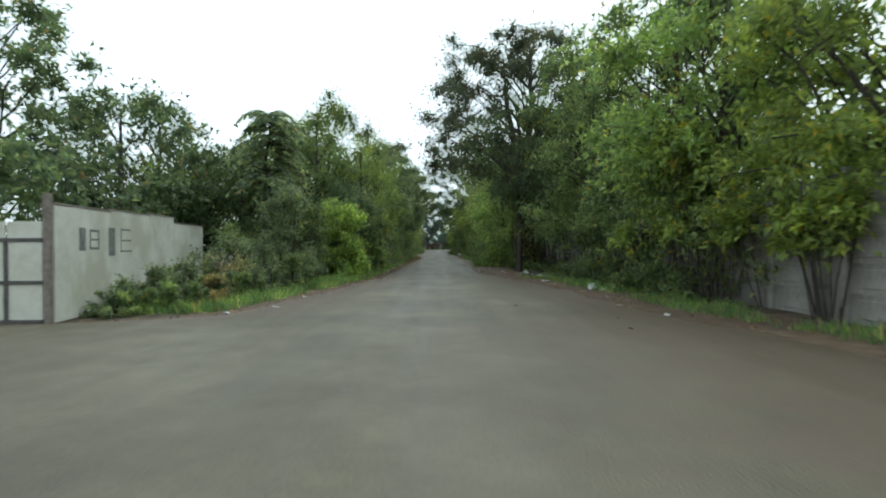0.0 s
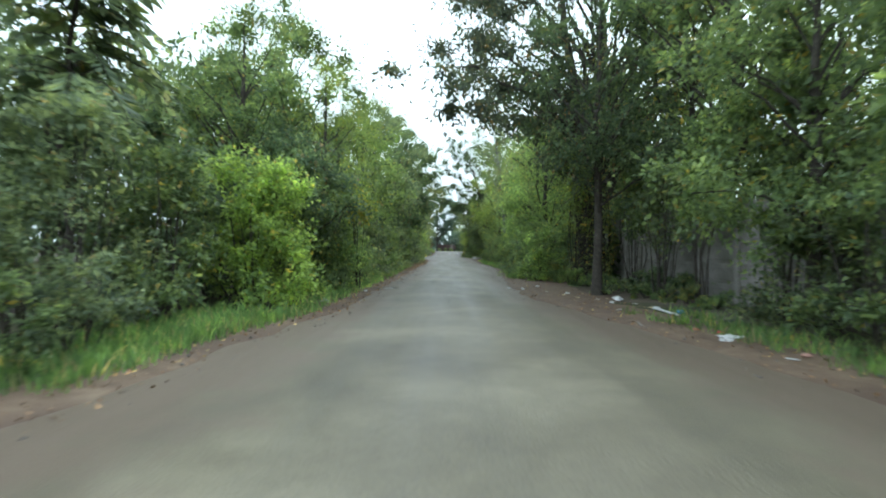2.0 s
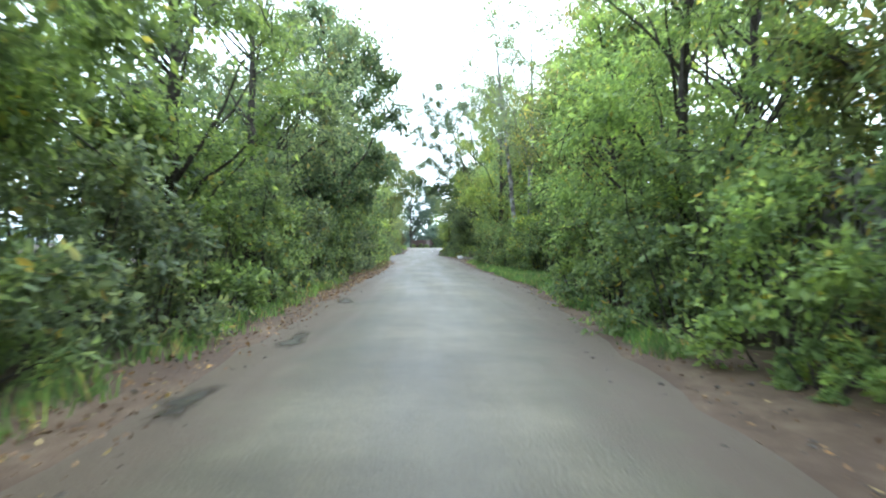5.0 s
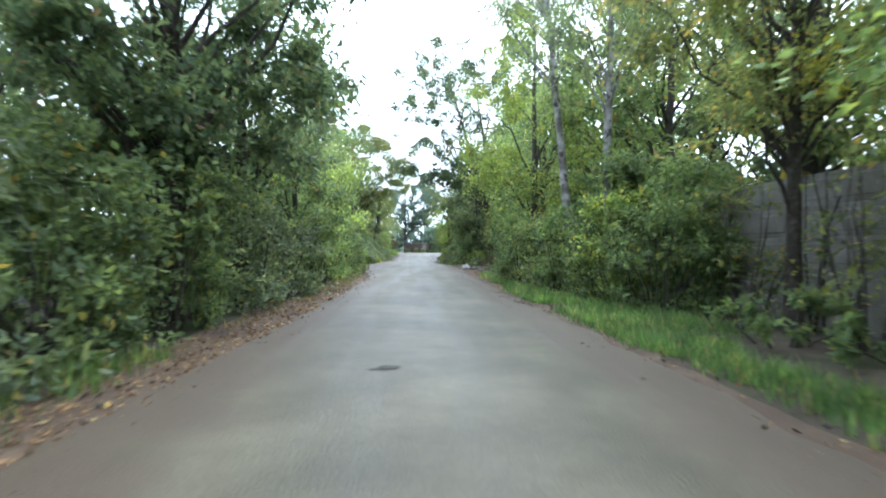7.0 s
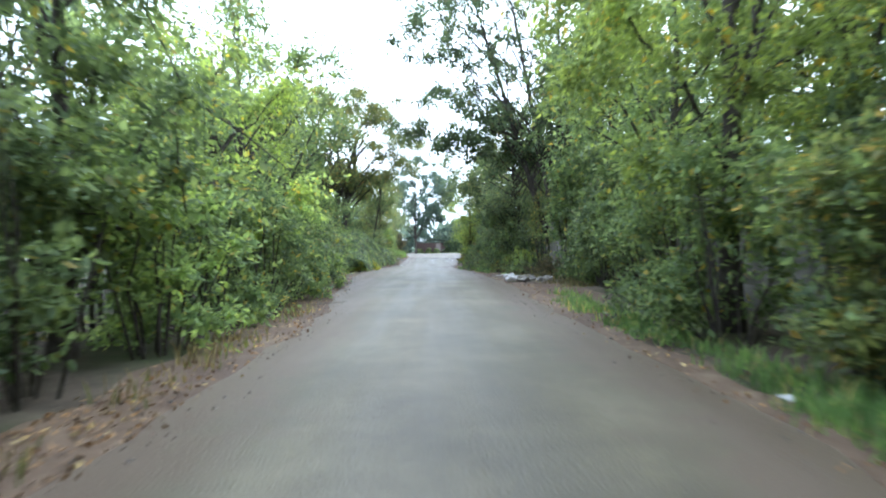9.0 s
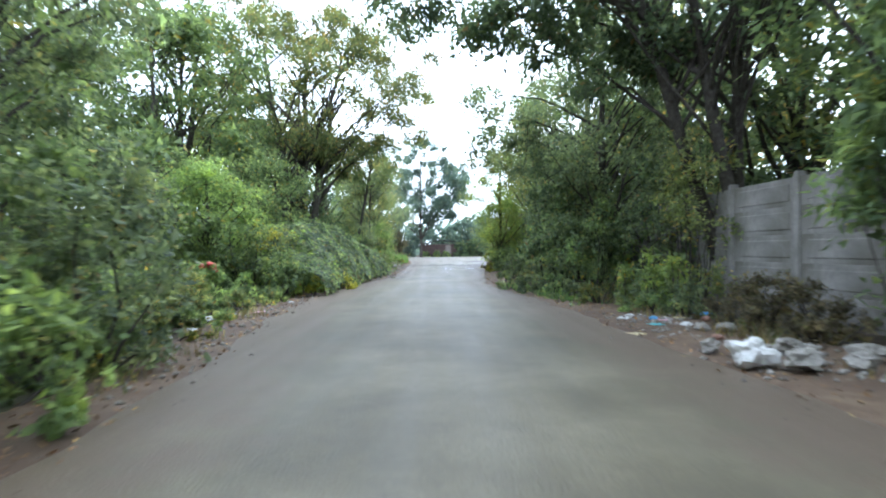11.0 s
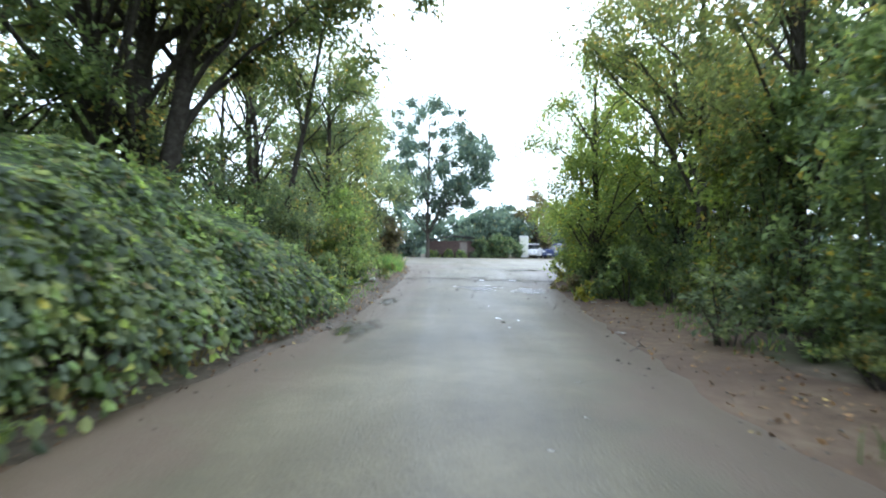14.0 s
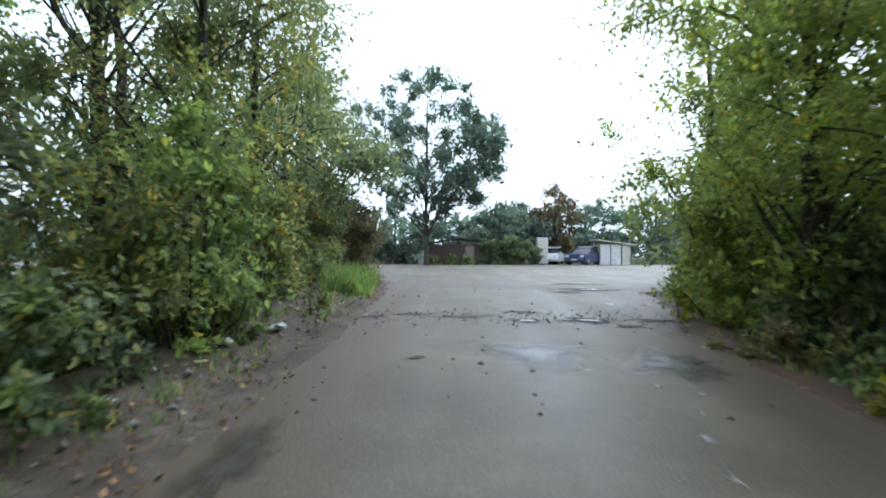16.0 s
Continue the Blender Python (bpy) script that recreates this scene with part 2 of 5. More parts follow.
LEFT_Y = [-40, 9.0, 9.8, 11, 14, 17, 21, 24, 36, 48, 56, 68, 72, 78, 82, 87, 94, 98, 104, 109, 114, 117, 120]
LEFT_X = [-16, -15, -6.2, -4.0, -3.5, -3.0, -2.6, -2.15, -1.95, -1.85, -1.6, -1.55, -2.2, -2.5, -3.0, -3.2, -2.6, -1.95, -1.7, -1.6, -2.0, -6, -60]
RIGHT_Y = [-40, 5, 8, 11, 16, 20, 25, 27, 32, 36, 42, 48, 56, 69, 75, 79, 85, 90, 93, 97, 100, 105, 110, 114, 118]
RIGHT_X = [9, 5.2, 4.7, 4.0, 3.8, 3.3, 2.5, 2.1, 2.1, 2.4, 2.9, 3.2, 3.0, 2.9, 3.2, 3.0, 2.7, 2.05, 1.95, 2.35, 2.5, 2.9, 4.1, 12, 60]


def left_edge(y):
    return np.interp(y, LEFT_Y, LEFT_X)


def right_edge(y):
    return np.interp(y, RIGHT_Y, RIGHT_X)


def road_top(x, y):
    """The asphalt's surface: a slight crown and dips."""
    a, b = max(float(left_edge(y)), -30.0), min(float(right_edge(y)), 30.0)
    s = min(1.0, max(0.0, (x - a) / (b - a)))
    return float(gz(y)) + 0.03 + 0.03 * math.sin(math.pi * s) + 0.012 * noise.noise((x * 0.9, y * 0.7, 5))


# ---- mesh helpers ----
def mesh_object(name, verts, faces, mat, parent=None, label="", smooth=False):
    me = bpy.data.meshes.new(name)
    me.from_pydata([tuple(map(float, v)) for v in verts], [], faces)
    if smooth:
        me.polygons.foreach_set("use_smooth", [True] * len(me.polygons))
    me.materials.append(mat)
    me.update()
    ob = new(name, me)
    ob.parent = parent
    return tagged(ob, label)


def triangles(name, verts, tris, mat, parent=None, label=""):
    """A large mesh from arrays."""
    me = bpy.data.meshes.new(name)
    me.vertices.add(len(verts))
    me.vertices.foreach_set("co", np.asarray(verts, np.float32).ravel())
    me.loops.add(len(tris) * 3)
    me.loops.foreach_set("vertex_index", np.asarray(tris, np.int32).ravel())
    me.polygons.add(len(tris))
    me.polygons.foreach_set("loop_start", np.arange(0, len(tris) * 3, 3, dtype=np.int32))
    me.materials.append(mat)
    me.update(calc_edges=True)
    ob = new(name, me)
    ob.parent = parent
    return tagged(ob, label)


def part(name, bm, mat, parent, label=""):
    me = bpy.data.meshes.new(name)
    bm.to_mesh(me)
    bm.free()
    me.materials.append(mat)
    ob = new(name, me)
    ob.parent = parent
    return tagged(ob, label)


def box(x0, y0, z0, x1, y1, z1, bevel=0.01, bm=None):
    bm = bm or bmesh.new()
    r = bmesh.ops.create_cube(bm, size=1.0, matrix=Matrix.LocRotScale(((x0 + x1) / 2, (y0 + y1) / 2, (z0 + z1) / 2), None, (x1 - x0, y1 - y0, z1 - z0)))
    if bevel:
        edges = list({e for v in r["verts"] for e in v.link_edges})
        bmesh.ops.bevel(bm, geom=edges, offset=bevel, segments=1, affect="EDGES")
    return bm


def thing(name, m, label, category, group="", kind=""):
    e = new(name)
    e.matrix_world = m
    e.empty_display_size = 0.2
    return tagged(e, label, category, group, kind)


# ---- foliage ----
def unit(v):
    return v / (np.linalg.norm(v, axis=-1, keepdims=True) + 1e-9)


def leaves(rng, at, out, length, width=0.58, droop=0.3, wild=0.65, plain=None, fine=None):
    """Leaf blades at the points, growing roughly along out: folded kites of two triangles; where plain is set simple
    ones of one triangle; where fine is set pointed ovals of four."""
    n = len(at)
    a = unit(out * 0.6 + rng.normal(size=(n, 3)) * wild + np.array([0, 0, -droop]))
    b = unit(np.cross(a, rng.normal(size=(n, 3)) + np.array([0, 0, 2.2])))
    c = np.cross(a, b)
    s = length * rng.uniform(0.6, 1.35, (n, 1))
    w = s * width * 0.5
    tip = at + a * s
    mid = at + a * s * 0.45
    none = np.zeros(n, bool)
    fine = none if fine is None else fine
    plain = none if plain is None else plain & ~fine
    f = ~plain & ~fine
    v = np.stack([at, mid + b * w + c * w * 0.4, tip - c * s * 0.08, mid - b * w + c * w * 0.4], 1)[f].reshape(-1, 3)
    i = np.arange(f.sum())[:, None] * 4
    t = np.concatenate([i + [0, 1, 2], i + [0, 2, 3]], 1).reshape(-1, 3)
    v2 = np.stack([at - b * w, at + b * w + a * s * 0.3, tip], 1)[plain].reshape(-1, 3)
    t2 = np.arange(len(v2)).reshape(-1, 3) + len(v)
    lift = c * w * 0.35
    v3 = np.stack([at, at + a * s * 0.25 + b * w * 0.8 + lift, at + a * s * 0.65 + b * w * 0.8 + lift, tip - c * s * 0.12,
                   at + a * s * 0.65 - b * w * 0.8 + lift, at + a * s * 0.25 - b * w * 0.8 + lift], 1)[fine].reshape(-1, 3)
    i = np.arange(fine.sum())[:, None] * 6 + len(v) + len(v2)
    t3 = np.concatenate([i + [0, 1, 2], i + [0, 2, 3], i + [0, 3, 4], i + [0, 4, 5]], 1).reshape(-1, 3)
    return np.concatenate([v, v2, v3]), np.concatenate([t, t2, t3])


def clumps(rng, centres, radii, count, flat=0.8, twig=4):
    """Points in lumpy clusters, a few to each twig, denser towards the outside; and their way out."""
    n = max(1, count // twig)
    k = rng.choice(len(centres), n, p=radii**2 / (radii**2).sum())
    u = unit(rng.normal(size=(n, 3)))
    r = radii[k][:, None] * np.minimum(np.abs(rng.normal(0.4, 0.4, (n, 1))), 1.2)
    at = centres[k] + u * r * np.array([1, 1, flat])
    size = np.repeat(radii[k], twig)[:, None]
    at = np.repeat(at, twig, 0) + rng.normal(size=(n * twig, 3)) * size * np.array([0.15, 0.15, 0.1])
    return at, np.repeat(u, twig, 0)


def tube(path, radii, sides=7):
    """A tapered limb along a path."""
    path = np.asarray(path, float)
    d = unit(np.gradient(path, axis=0))
    side = unit(np.cross(d, np.array([0.3, 0.2, 1.0]) + 0 * d + np.array([0.5, 0, 0])))
    up = np.cross(d, side)
    ang = np.linspace(0, 2 * np.pi, sides, endpoint=False)
    ring = np.cos(ang)[None, :, None] * side[:, None] + np.sin(ang)[None, :, None] * up[:, None]
    v = (path[:, None] + ring * np.asarray(radii)[:, None, None]).reshape(-1, 3)
    t = []
    for i in range(len(path) - 1):
        for j in range(sides):
            p, q = i * sides + j, i * sides + (j + 1) % sides
            t += [(p, q, q + sides), (p, q + sides, p + sides)]
    return v, np.array(t)


def joined(pieces):
    vs, ts, k = [], [], 0
    for v, t in pieces:
        vs.append(v)
        ts.append(np.asarray(t) + k)
        k += len(v)
    return np.concatenate(vs), np.concatenate(ts)


def limb(rng, start, end, r0, r1, steps=6, wobble=0.03, sag=0.0, sides=5):
    s = np.linspace(0, 1, steps)[:, None]
    far = np.linalg.norm(np.subtract(end, start))
    path = np.asarray(start) * (1 - s) + np.asarray(end) * s
    path = path + rng.normal(size=(steps, 3)) * wobble * far * np.sin(np.pi * s)
    path[:, 2] += (np.sin(np.pi * s) * far * sag)[:, 0]
    return tube(path, np.linspace(r0, r1, steps), sides)


def own_seed(x, y, extra=0):
    """One seed for each place, so that a plant keeps its shape."""
    return int(abs(x * 1310 + y * 97.7 + 7) * 10) + extra


def tree(x, y, height, spread, base, leaf="green", count=9000, size=0.13, trunk=0.16, lean=(0, 0), lumps=0, lump=0.8,
         label="broadleaf tree with a dense green crown beside the lane", bark=None, name="tree", thin=1.0, reach=(), fork=1, squeeze=1.0, tops=(), bare=2):
    """A tapered trunk that forks into limbs, each ending in clusters of leaves. reach: places that single boughs stretch to."""
    rng = np.random.default_rng(own_seed(x, y))
    g = float(gz(y))
    ob = thing(name, pose(x, y, g - 0.05), label, "tree", "trees along the lane" if y < 125 else "trees beyond the crossing")
    lumps = lumps or int(min(110, 16 + 2.6 * spread * (height - base)))
    top = np.array([lean[0], lean[1], height * 0.86])
    wood = []
    stems = []
    for f in range(fork):
        ft = top + (rng.normal(size=3) * np.array([0.6, 0.6, 0.1]) * spread * 0.5 if fork > 1 else 0)
        if tops:
            ft = np.array([*tops[f], height * 0.86])
        s = np.linspace(0, 1, 9)[:, None]
        path = s * ft + rng.normal(size=(9, 3)) * np.array([0.12, 0.12, 0.0]) * s * (1 - s) * 4 * trunk * 2.2
        path[:, :2] += (rng.normal(size=2) * 0.15 * (f > 0)) * (1 - s)
        rad = trunk * (1 - s[:, 0]) ** 0.7 * 0.95 + 0.02
        rad[0] *= 1.35
        wood.append(tube(path, rad, 9))
        stems.append(path)
    centres, radii = [], []
    for i in range(lumps):
        u = unit(rng.normal(size=3))
        r = rng.uniform(0.35, 1) ** 0.5
        z = (height + base) / 2 + u[2] * r * (height - base) / 2
        level = np.clip((z - base) / (height - base), 0, 1)
        wide = spread * (0.5 + 0.9 * np.sin(np.pi * np.clip(level * 0.85 + 0.1, 0, 1))) / 1.25
        stem = stems[i % fork]
        mid = np.array([np.interp(z, stem[:, 2], stem[:, k]) for k in (0, 1)])
        c = np.array([mid[0] + u[0] * r * wide * squeeze, mid[1] + u[1] * r * wide, z])
        rc = lump * rng.uniform(0.6, 1.25)
        c[2] = min(c[2], height - rc * 0.6)
        centres.append(c)
        radii.append(rc)
        z0 = max(base * 0.55, z - rng.uniform(0.6, 1.3) * np.hypot(*(c[:2] - mid)) - 0.3)
        z0 = min(z0, stem[-1, 2])
        start = [np.interp(z0, stem[:, 2], stem[:, k]) for k in (0, 1)] + [z0]
        if i % bare == 0:
            thick = max(0.018, trunk * 0.4 * (1 - z0 / height * 0.6))
            wood.append(limb(rng, start, c, thick, 0.012, 5, sag=0.06))
            for k in range(2):
                wood.append(limb(rng, c, c + rng.normal(size=3) * rc * 0.8, 0.016, 0.006, 3, sides=3))
    for p in reach:
        p = np.array(p) - np.array([x, y, g])
        stem = stems[0]
        z0 = min(p[2] * 0.75, stem[-1, 2])
        start = np.array([np.interp(z0, stem[:, 2], stem[:, k]) for k in (0, 1)] + [z0])
        wood.append(limb(rng, start, p, trunk * 0.3, 0.012, 8, 0.015, sag=0.12))
        for k in np.linspace(0.35, 1, 10):
            centres.append(start + (p - start) * k + rng.normal(size=3) * 0.45)
            radii.append(lump * rng.uniform(0.6, 1.0))
    centres, radii = np.array(centres), np.array(radii)
    wv, wt = joined(wood)
    triangles("trunk", wv, wt, bark or MAT_BARK, ob)
    near = abs(x) < 7.2 and y < 125
    at, out = clumps(rng, centres, radii, int(count * (1.7 if near else 0.9)))
    plain = (np.abs(at[:, 0] + x) > 3.8) | (at[:, 2] > 3.6) | (not near)
    lv, lt = leaves(rng, at, out, size * (1.07 if near else 1.45), plain=plain)
    triangles("crown", lv, lt, LEAF[leaf], ob)
    return ob


def bush(x, y, wide, deep, height, leaf="green", count=3500, size=0.1, label="dense green roadside bush", name="bush", lumps=16, low=0.0, z0=0.0):
    """Many thin stems and a crown of leaf clusters that reaches the ground."""
    rng = np.random.default_rng(own_seed(x, y))
    ob = thing(name, pose(x, y, float(gz(y)) + z0 - 0.03), label, "bush", name + " plants along the verge" if y < 125 else "bushes beyond the crossing")
    centres, radii, wood = [], [], []
    count = count * (0.7 if abs(x) > 6.3 and y < 100 else 1.0)
    for i in range(lumps):
        a = rng.uniform(0, 2 * np.pi)
        r = rng.uniform(0, 1) ** 0.5
        z = low + rng.uniform(0.06, 0.97) * (height - low)
        taper = 1.0 - 0.45 * (z / height) ** 2
        rc = rng.uniform(0.32, 0.6) * min(1.0, height / 2.2)
        c = np.array([np.cos(a) * r * wide / 2 * taper, np.sin(a) * r * deep / 2 * taper, max(z, rc * 0.6)])
        c[2] = min(c[2], height - rc * 0.4)
        centres.append(c)
        radii.append(rc)
        foot = np.array([c[0] * 0.35, c[1] * 0.35, 0.0])
        if i % 2 == 0:
            wood.append(limb(rng, foot, c, 0.022, 0.006, 4, sides=4, sag=0.05))
    wv, wt = joined(wood)
    tagged(triangles("branchwork", wv, wt, MAT_BARK, ob), kind="stuff")
    at, out = clumps(rng, np.array(centres), np.array(radii), int(count * (0.95 if size < 0.125 else 0.85)), 0.85)
    at[:, 2] = np.maximum(at[:, 2], 0.04)
    off = np.abs(at[:, 0] + x)
    plain = (off > 4.0) | (size > 0.125) | (y > 125) | (at[:, 2] > 3.4)
    lv, lt = leaves(rng, at, out, size * (1.16 if size < 0.125 else 1.36), plain=plain, fine=(off < 3.0) & (at[:, 2] < 2.2) & (size > 0.07))
    triangles("foliage", lv, lt, LEAF[leaf], ob)
    return ob


def ivy(x, y, height, radius, leaf, count, size, label):
    """Leaves climbing all round a trunk, thinning upwards, with a few hanging tails."""
    rng = np.random.default_rng(own_seed(x, y))
    ob = thing("ivy", pose(x, y, float(gz(y)) - 0.03), label, "ivy")
    z = height * rng.uniform(0, 1, count) ** 1.25
    a = rng.uniform(0, 2 * np.pi, count)
    swell = np.array([noise.noise((math.cos(p) * 1.2, math.sin(p) * 1.2, q * 0.9)) for p, q in zip(a, z)])
    r = radius * (1.15 - 0.35 * z / height) * (1 + 0.45 * swell) * rng.uniform(0.75, 1.12, count)
    out = np.c_[np.cos(a), np.sin(a), 0 * a]
    at = out * r[:, None] + np.c_[0 * a, 0 * a, np.maximum(z, 0.05)]
    lv, lt = leaves(rng, at, out, size, 0.75, 0.9, 0.5)
    triangles("foliage", lv, lt, LEAF[leaf], ob)
    stems = []
    for k in range(7):
        b = rng.uniform(0, 2 * np.pi)
        s = np.linspace(0, 1, 12)
        b2 = b + 1.2 * np.sin(s * 3 + k)
        rr = radius * 0.85 * (1.1 - 0.35 * s)
        stems.append(tube(np.c_[np.cos(b2) * rr, np.sin(b2) * rr, s * height * 0.9], np.linspace(0.03, 0.01, 12), 5))
    v, t = joined(stems)
    tagged(triangles("vine_growth", v, t, MAT_BARK, ob), kind="stuff")
    return ob


def grass(name, places, heights, mat, label, rng, blades=5, spread=0.12, width=0.02):
    """Blades in tufts at the places, joined: nobody could count them."""
    n = len(places)
    p = np.repeat(places, blades, 0) + np.c_[rng.normal(size=(n * blades, 2)) * spread, np.zeros(n * blades)]
    h = np.repeat(heights, blades)[:, None] * rng.uniform(0.5, 1.2, (n * blades, 1))
    a = rng.uniform(0, 2 * np.pi, n * blades)
    side = np.c_[np.cos(a), np.sin(a), 0 * a] * width * 0.5
    bend = np.c_[rng.normal(size=(n * blades, 2)) * 0.35, np.ones(n * blades)] * h
    mid = p + bend * [0.35, 0.35, 0.6]
    v = np.stack([p - side, p + side, mid + side * 0.8, mid - side * 0.8, p + bend], 1).reshape(-1, 3)
    i = np.arange(n * blades)[:, None] * 5
    t = np.concatenate([i + [0, 1, 2], i + [0, 2, 3], i + [3, 2, 4]], 1).reshape(-1, 3)
    ob = triangles(name, v, t, mat)
    return tagged(ob, label, "grass", kind="stuff")


# ---- ground, lane, crossing ----
def strip(name, ys, lo, hi, columns, lift, mat, label, category, rough=0.0, ragged=0.0, crown=0.0, seed=3, mud=False):
    """A sheet between two edges along y, laid on the ground's height."""
    verts, faces = [], []
    for j, y in enumerate(ys):
        a = float(lo(y)) + ragged * (noise.noise((y * 0.9, seed, 0)) + 0.6 * noise.noise((y * 3.1, seed, 4)))
        b = float(hi(y)) + ragged * (noise.noise((y * 0.9, seed, 9)) + 0.6 * noise.noise((y * 3.1, seed, 7)))
        for i in range(columns + 1):
            s = i / columns
            x = a + (b - a) * s
            z = float(gz(y)) + lift + crown * math.sin(math.pi * s) + rough * noise.noise((x * 0.9, y * 0.7, seed))
            verts.append((x, y, z))
    w = columns + 1
    for j in range(len(ys) - 1):
        for i in range(columns):
            faces.append((j * w + i, j * w + i + 1, (j + 1) * w + i + 1, (j + 1) * w + i))
    ob = mesh_object(name, verts, faces, mat, smooth=True)
    edge = ob.data.attributes.new("edge", "FLOAT", "POINT")
    for i in range(len(verts)):
        edge.data[i].value = max(0.0, abs(2 * (i % w) / columns - 1) - 0.33) * 1.0 if mud else 0.0
    return tagged(ob, label, category, kind="structure")


gx = [-400, -150, -60, -30, -20] + [x * 0.8 for x in range(-18, 19)] + [20, 30, 60, 150, 400]
gy = [-300, -100, -40] + [y * 1.2 for y in range(-20, 135)] + [180, 220, 300, 600]
gv = []
for y in gy:
    for x in gx:
        off = max(0.0, float(left_edge(y)) - x - 0.8, x - float(right_edge(y)) - 0.8)
        bumpy = min(1.0, off * 0.5) if abs(x) < 40 else 0.0
        gv.append((x, y, float(gz(y)) - 0.03 + bumpy * (0.05 + 0.12 * noise.noise((x * 0.35, y * 0.35, 0)))))
gw = len(gx)
gf = [(j * gw + i, j * gw + i + 1, (j + 1) * gw + i + 1, (j + 1) * gw + i) for j in range(len(gy) - 1) for i in range(gw - 1)]
tagged(mesh_object("ground", gv, gf, MAT_SOIL, smooth=True), "dark soil with moss and leaf mould", "ground", kind="structure")

lane_y = [-14 + 0.5 * i for i in range(266)]
strip("pavement", [-14 + 0.6 * i for i in range(216)], lambda y: max(left_edge(y), -9.5) - 1.0 - 0.5 * (20 < y < 40), lambda y: np.interp(y, [0, 12, 20, 25, 32, 38, 42, 66, 72, 82, 86], [7, 6.3, 5.4, 5.0, 5.2, 4.6, 3.5, 3.4, 5.2, 5.2, 3.4]) if y < 86 else np.interp(y, [86, 90, 96, 101.6, 103.4], [3.6, 4.0, 4.9, 4.9, 3.6]) if y < 103.4 else min(right_edge(y), 6) + 0.9,
      14, 0.004, MAT_DIRT, "brown trodden dirt verge with fine gravel", "verge", rough=0.012, ragged=0.35, seed=11)
strip("road", lane_y, lambda y: max(left_edge(y), -30), lambda y: min(right_edge(y), 30), 24, 0.03, MAT_ROAD,
      "worn pale grey asphalt lane with ragged dusty edges", "road", rough=0.012, ragged=0.22, crown=0.03, seed=5, mud=True)
strip("crossroad", [118.2 + 1.0 * i for i in range(24)], lambda y: -90 + 0 * y, lambda y: 90 + 0 * y, 40, 0.03, MAT_ROAD,
      "wide damp asphalt crossing at the end of the lane", "road", rough=0.02, seed=8)


def bank_height(x, y):
    """The bank of scraped mud left of the asphalt: a lip, a shelf and a rise under the bushes."""
    d = float(left_edge(y)) + 0.14 - x
    if not 0 < d < 2.0 or not 90 < y < 116:
        return 0.0
    fade = min(1.0, (y - 90) / 5, (116 - y) / 2)
    shape = np.interp(d, [0, 0.22, 0.45, 0.8, 1.3, 1.7, 2.0], [0, 0.09, 0.07, 0.16, 0.26, 0.24, -0.04])
    return fade * float(shape) * (0.8 + 0.5 * noise.noise((y * 0.5, 4, 1)))


def ridge(y0, y1, label):
    """A low broken bank of scraped mud along the left edge of the asphalt."""
    ys = [y0 + 0.11 * i for i in range(int((y1 - y0) / 0.11) + 1)]
    cols = 22
    verts, faces = [], []
    for y in ys:
        for i in range(cols + 1):
            s = i / cols
            x = float(left_edge(y)) + 0.14 - 2.0 * s
            rub = 0.045 * noise.noise((x * 4, y * 4, 3)) + 0.03 * noise.noise((x * 11, y * 11, 8))
            wave = 0.14 * noise.noise((y * 0.8, 2, 2)) + 0.05 * noise.noise((y * 4, s * 3, 2))
            verts.append((x + wave * (1 - s), y, float(gz(y)) - 0.01 + bank_height(x, y) + rub * min(1.0, 4 * s, 4 * (1 - s))))
    w = cols + 1
    for j in range(len(ys) - 1):
        for i in range(cols):
            faces.append((j * w + i, (j + 1) * w + i, (j + 1) * w + i + 1, j * w + i + 1))
    return tagged(mesh_object("verge_ridge", verts, faces, MAT_MUD, smooth=True), label, "verge", kind="structure")


ridge(90, 116, "low bank of scraped mud along the asphalt")

# ---- the concrete fence behind the bushes, and the sheet fence with its gate ----
def fence_line(y):
    return float(np.interp(y, [0, 55, 80, 90], [6.9, 6.8, 6.4, 6.1]))


fence = tagged(new("concrete_fence"), "grey weathered precast concrete fence overgrown by bushes", "fence", kind="structure")
panel_me = bpy.data.meshes.new("panel")
bm = box(-0.025, -0.98, 0, 0.025, 0.98, 0.4995, 0.006)
box(-0.04, -0.8, 0.08, 0.0, 0.8, 0.41, 0.02, bm)
bm.to_mesh(panel_me)
bm.free()
panel_me.materials.append(MAT_CONCRETE)
post_me = bpy.data.meshes.new("post")
bm = box(-0.08, -0.07, -0.1, 0.08, 0.07, 2.6, 0.02)
bm.to_mesh(post_me)
bm.free()
post_me.materials.append(MAT_CONCRETE)
for k in range(50):
    y = -3 + 2.05 * k
    if y > 89:
        break
    p = new("post", post_me)
    p.parent = fence
    p.matrix_basis = pose(fence_line(y), y, 0)
    turn = math.degrees(math.atan2(fence_line(y) - fence_line(y + 2.05), 2.05))
    for row in range(5):
        q = new("panel", panel_me)
        q.parent = fence
        q.matrix_basis = pose((fence_line(y) + fence_line(y + 2.05)) / 2, y + 1.025, 0.01 + 0.5 * row, 0, 0, turn)

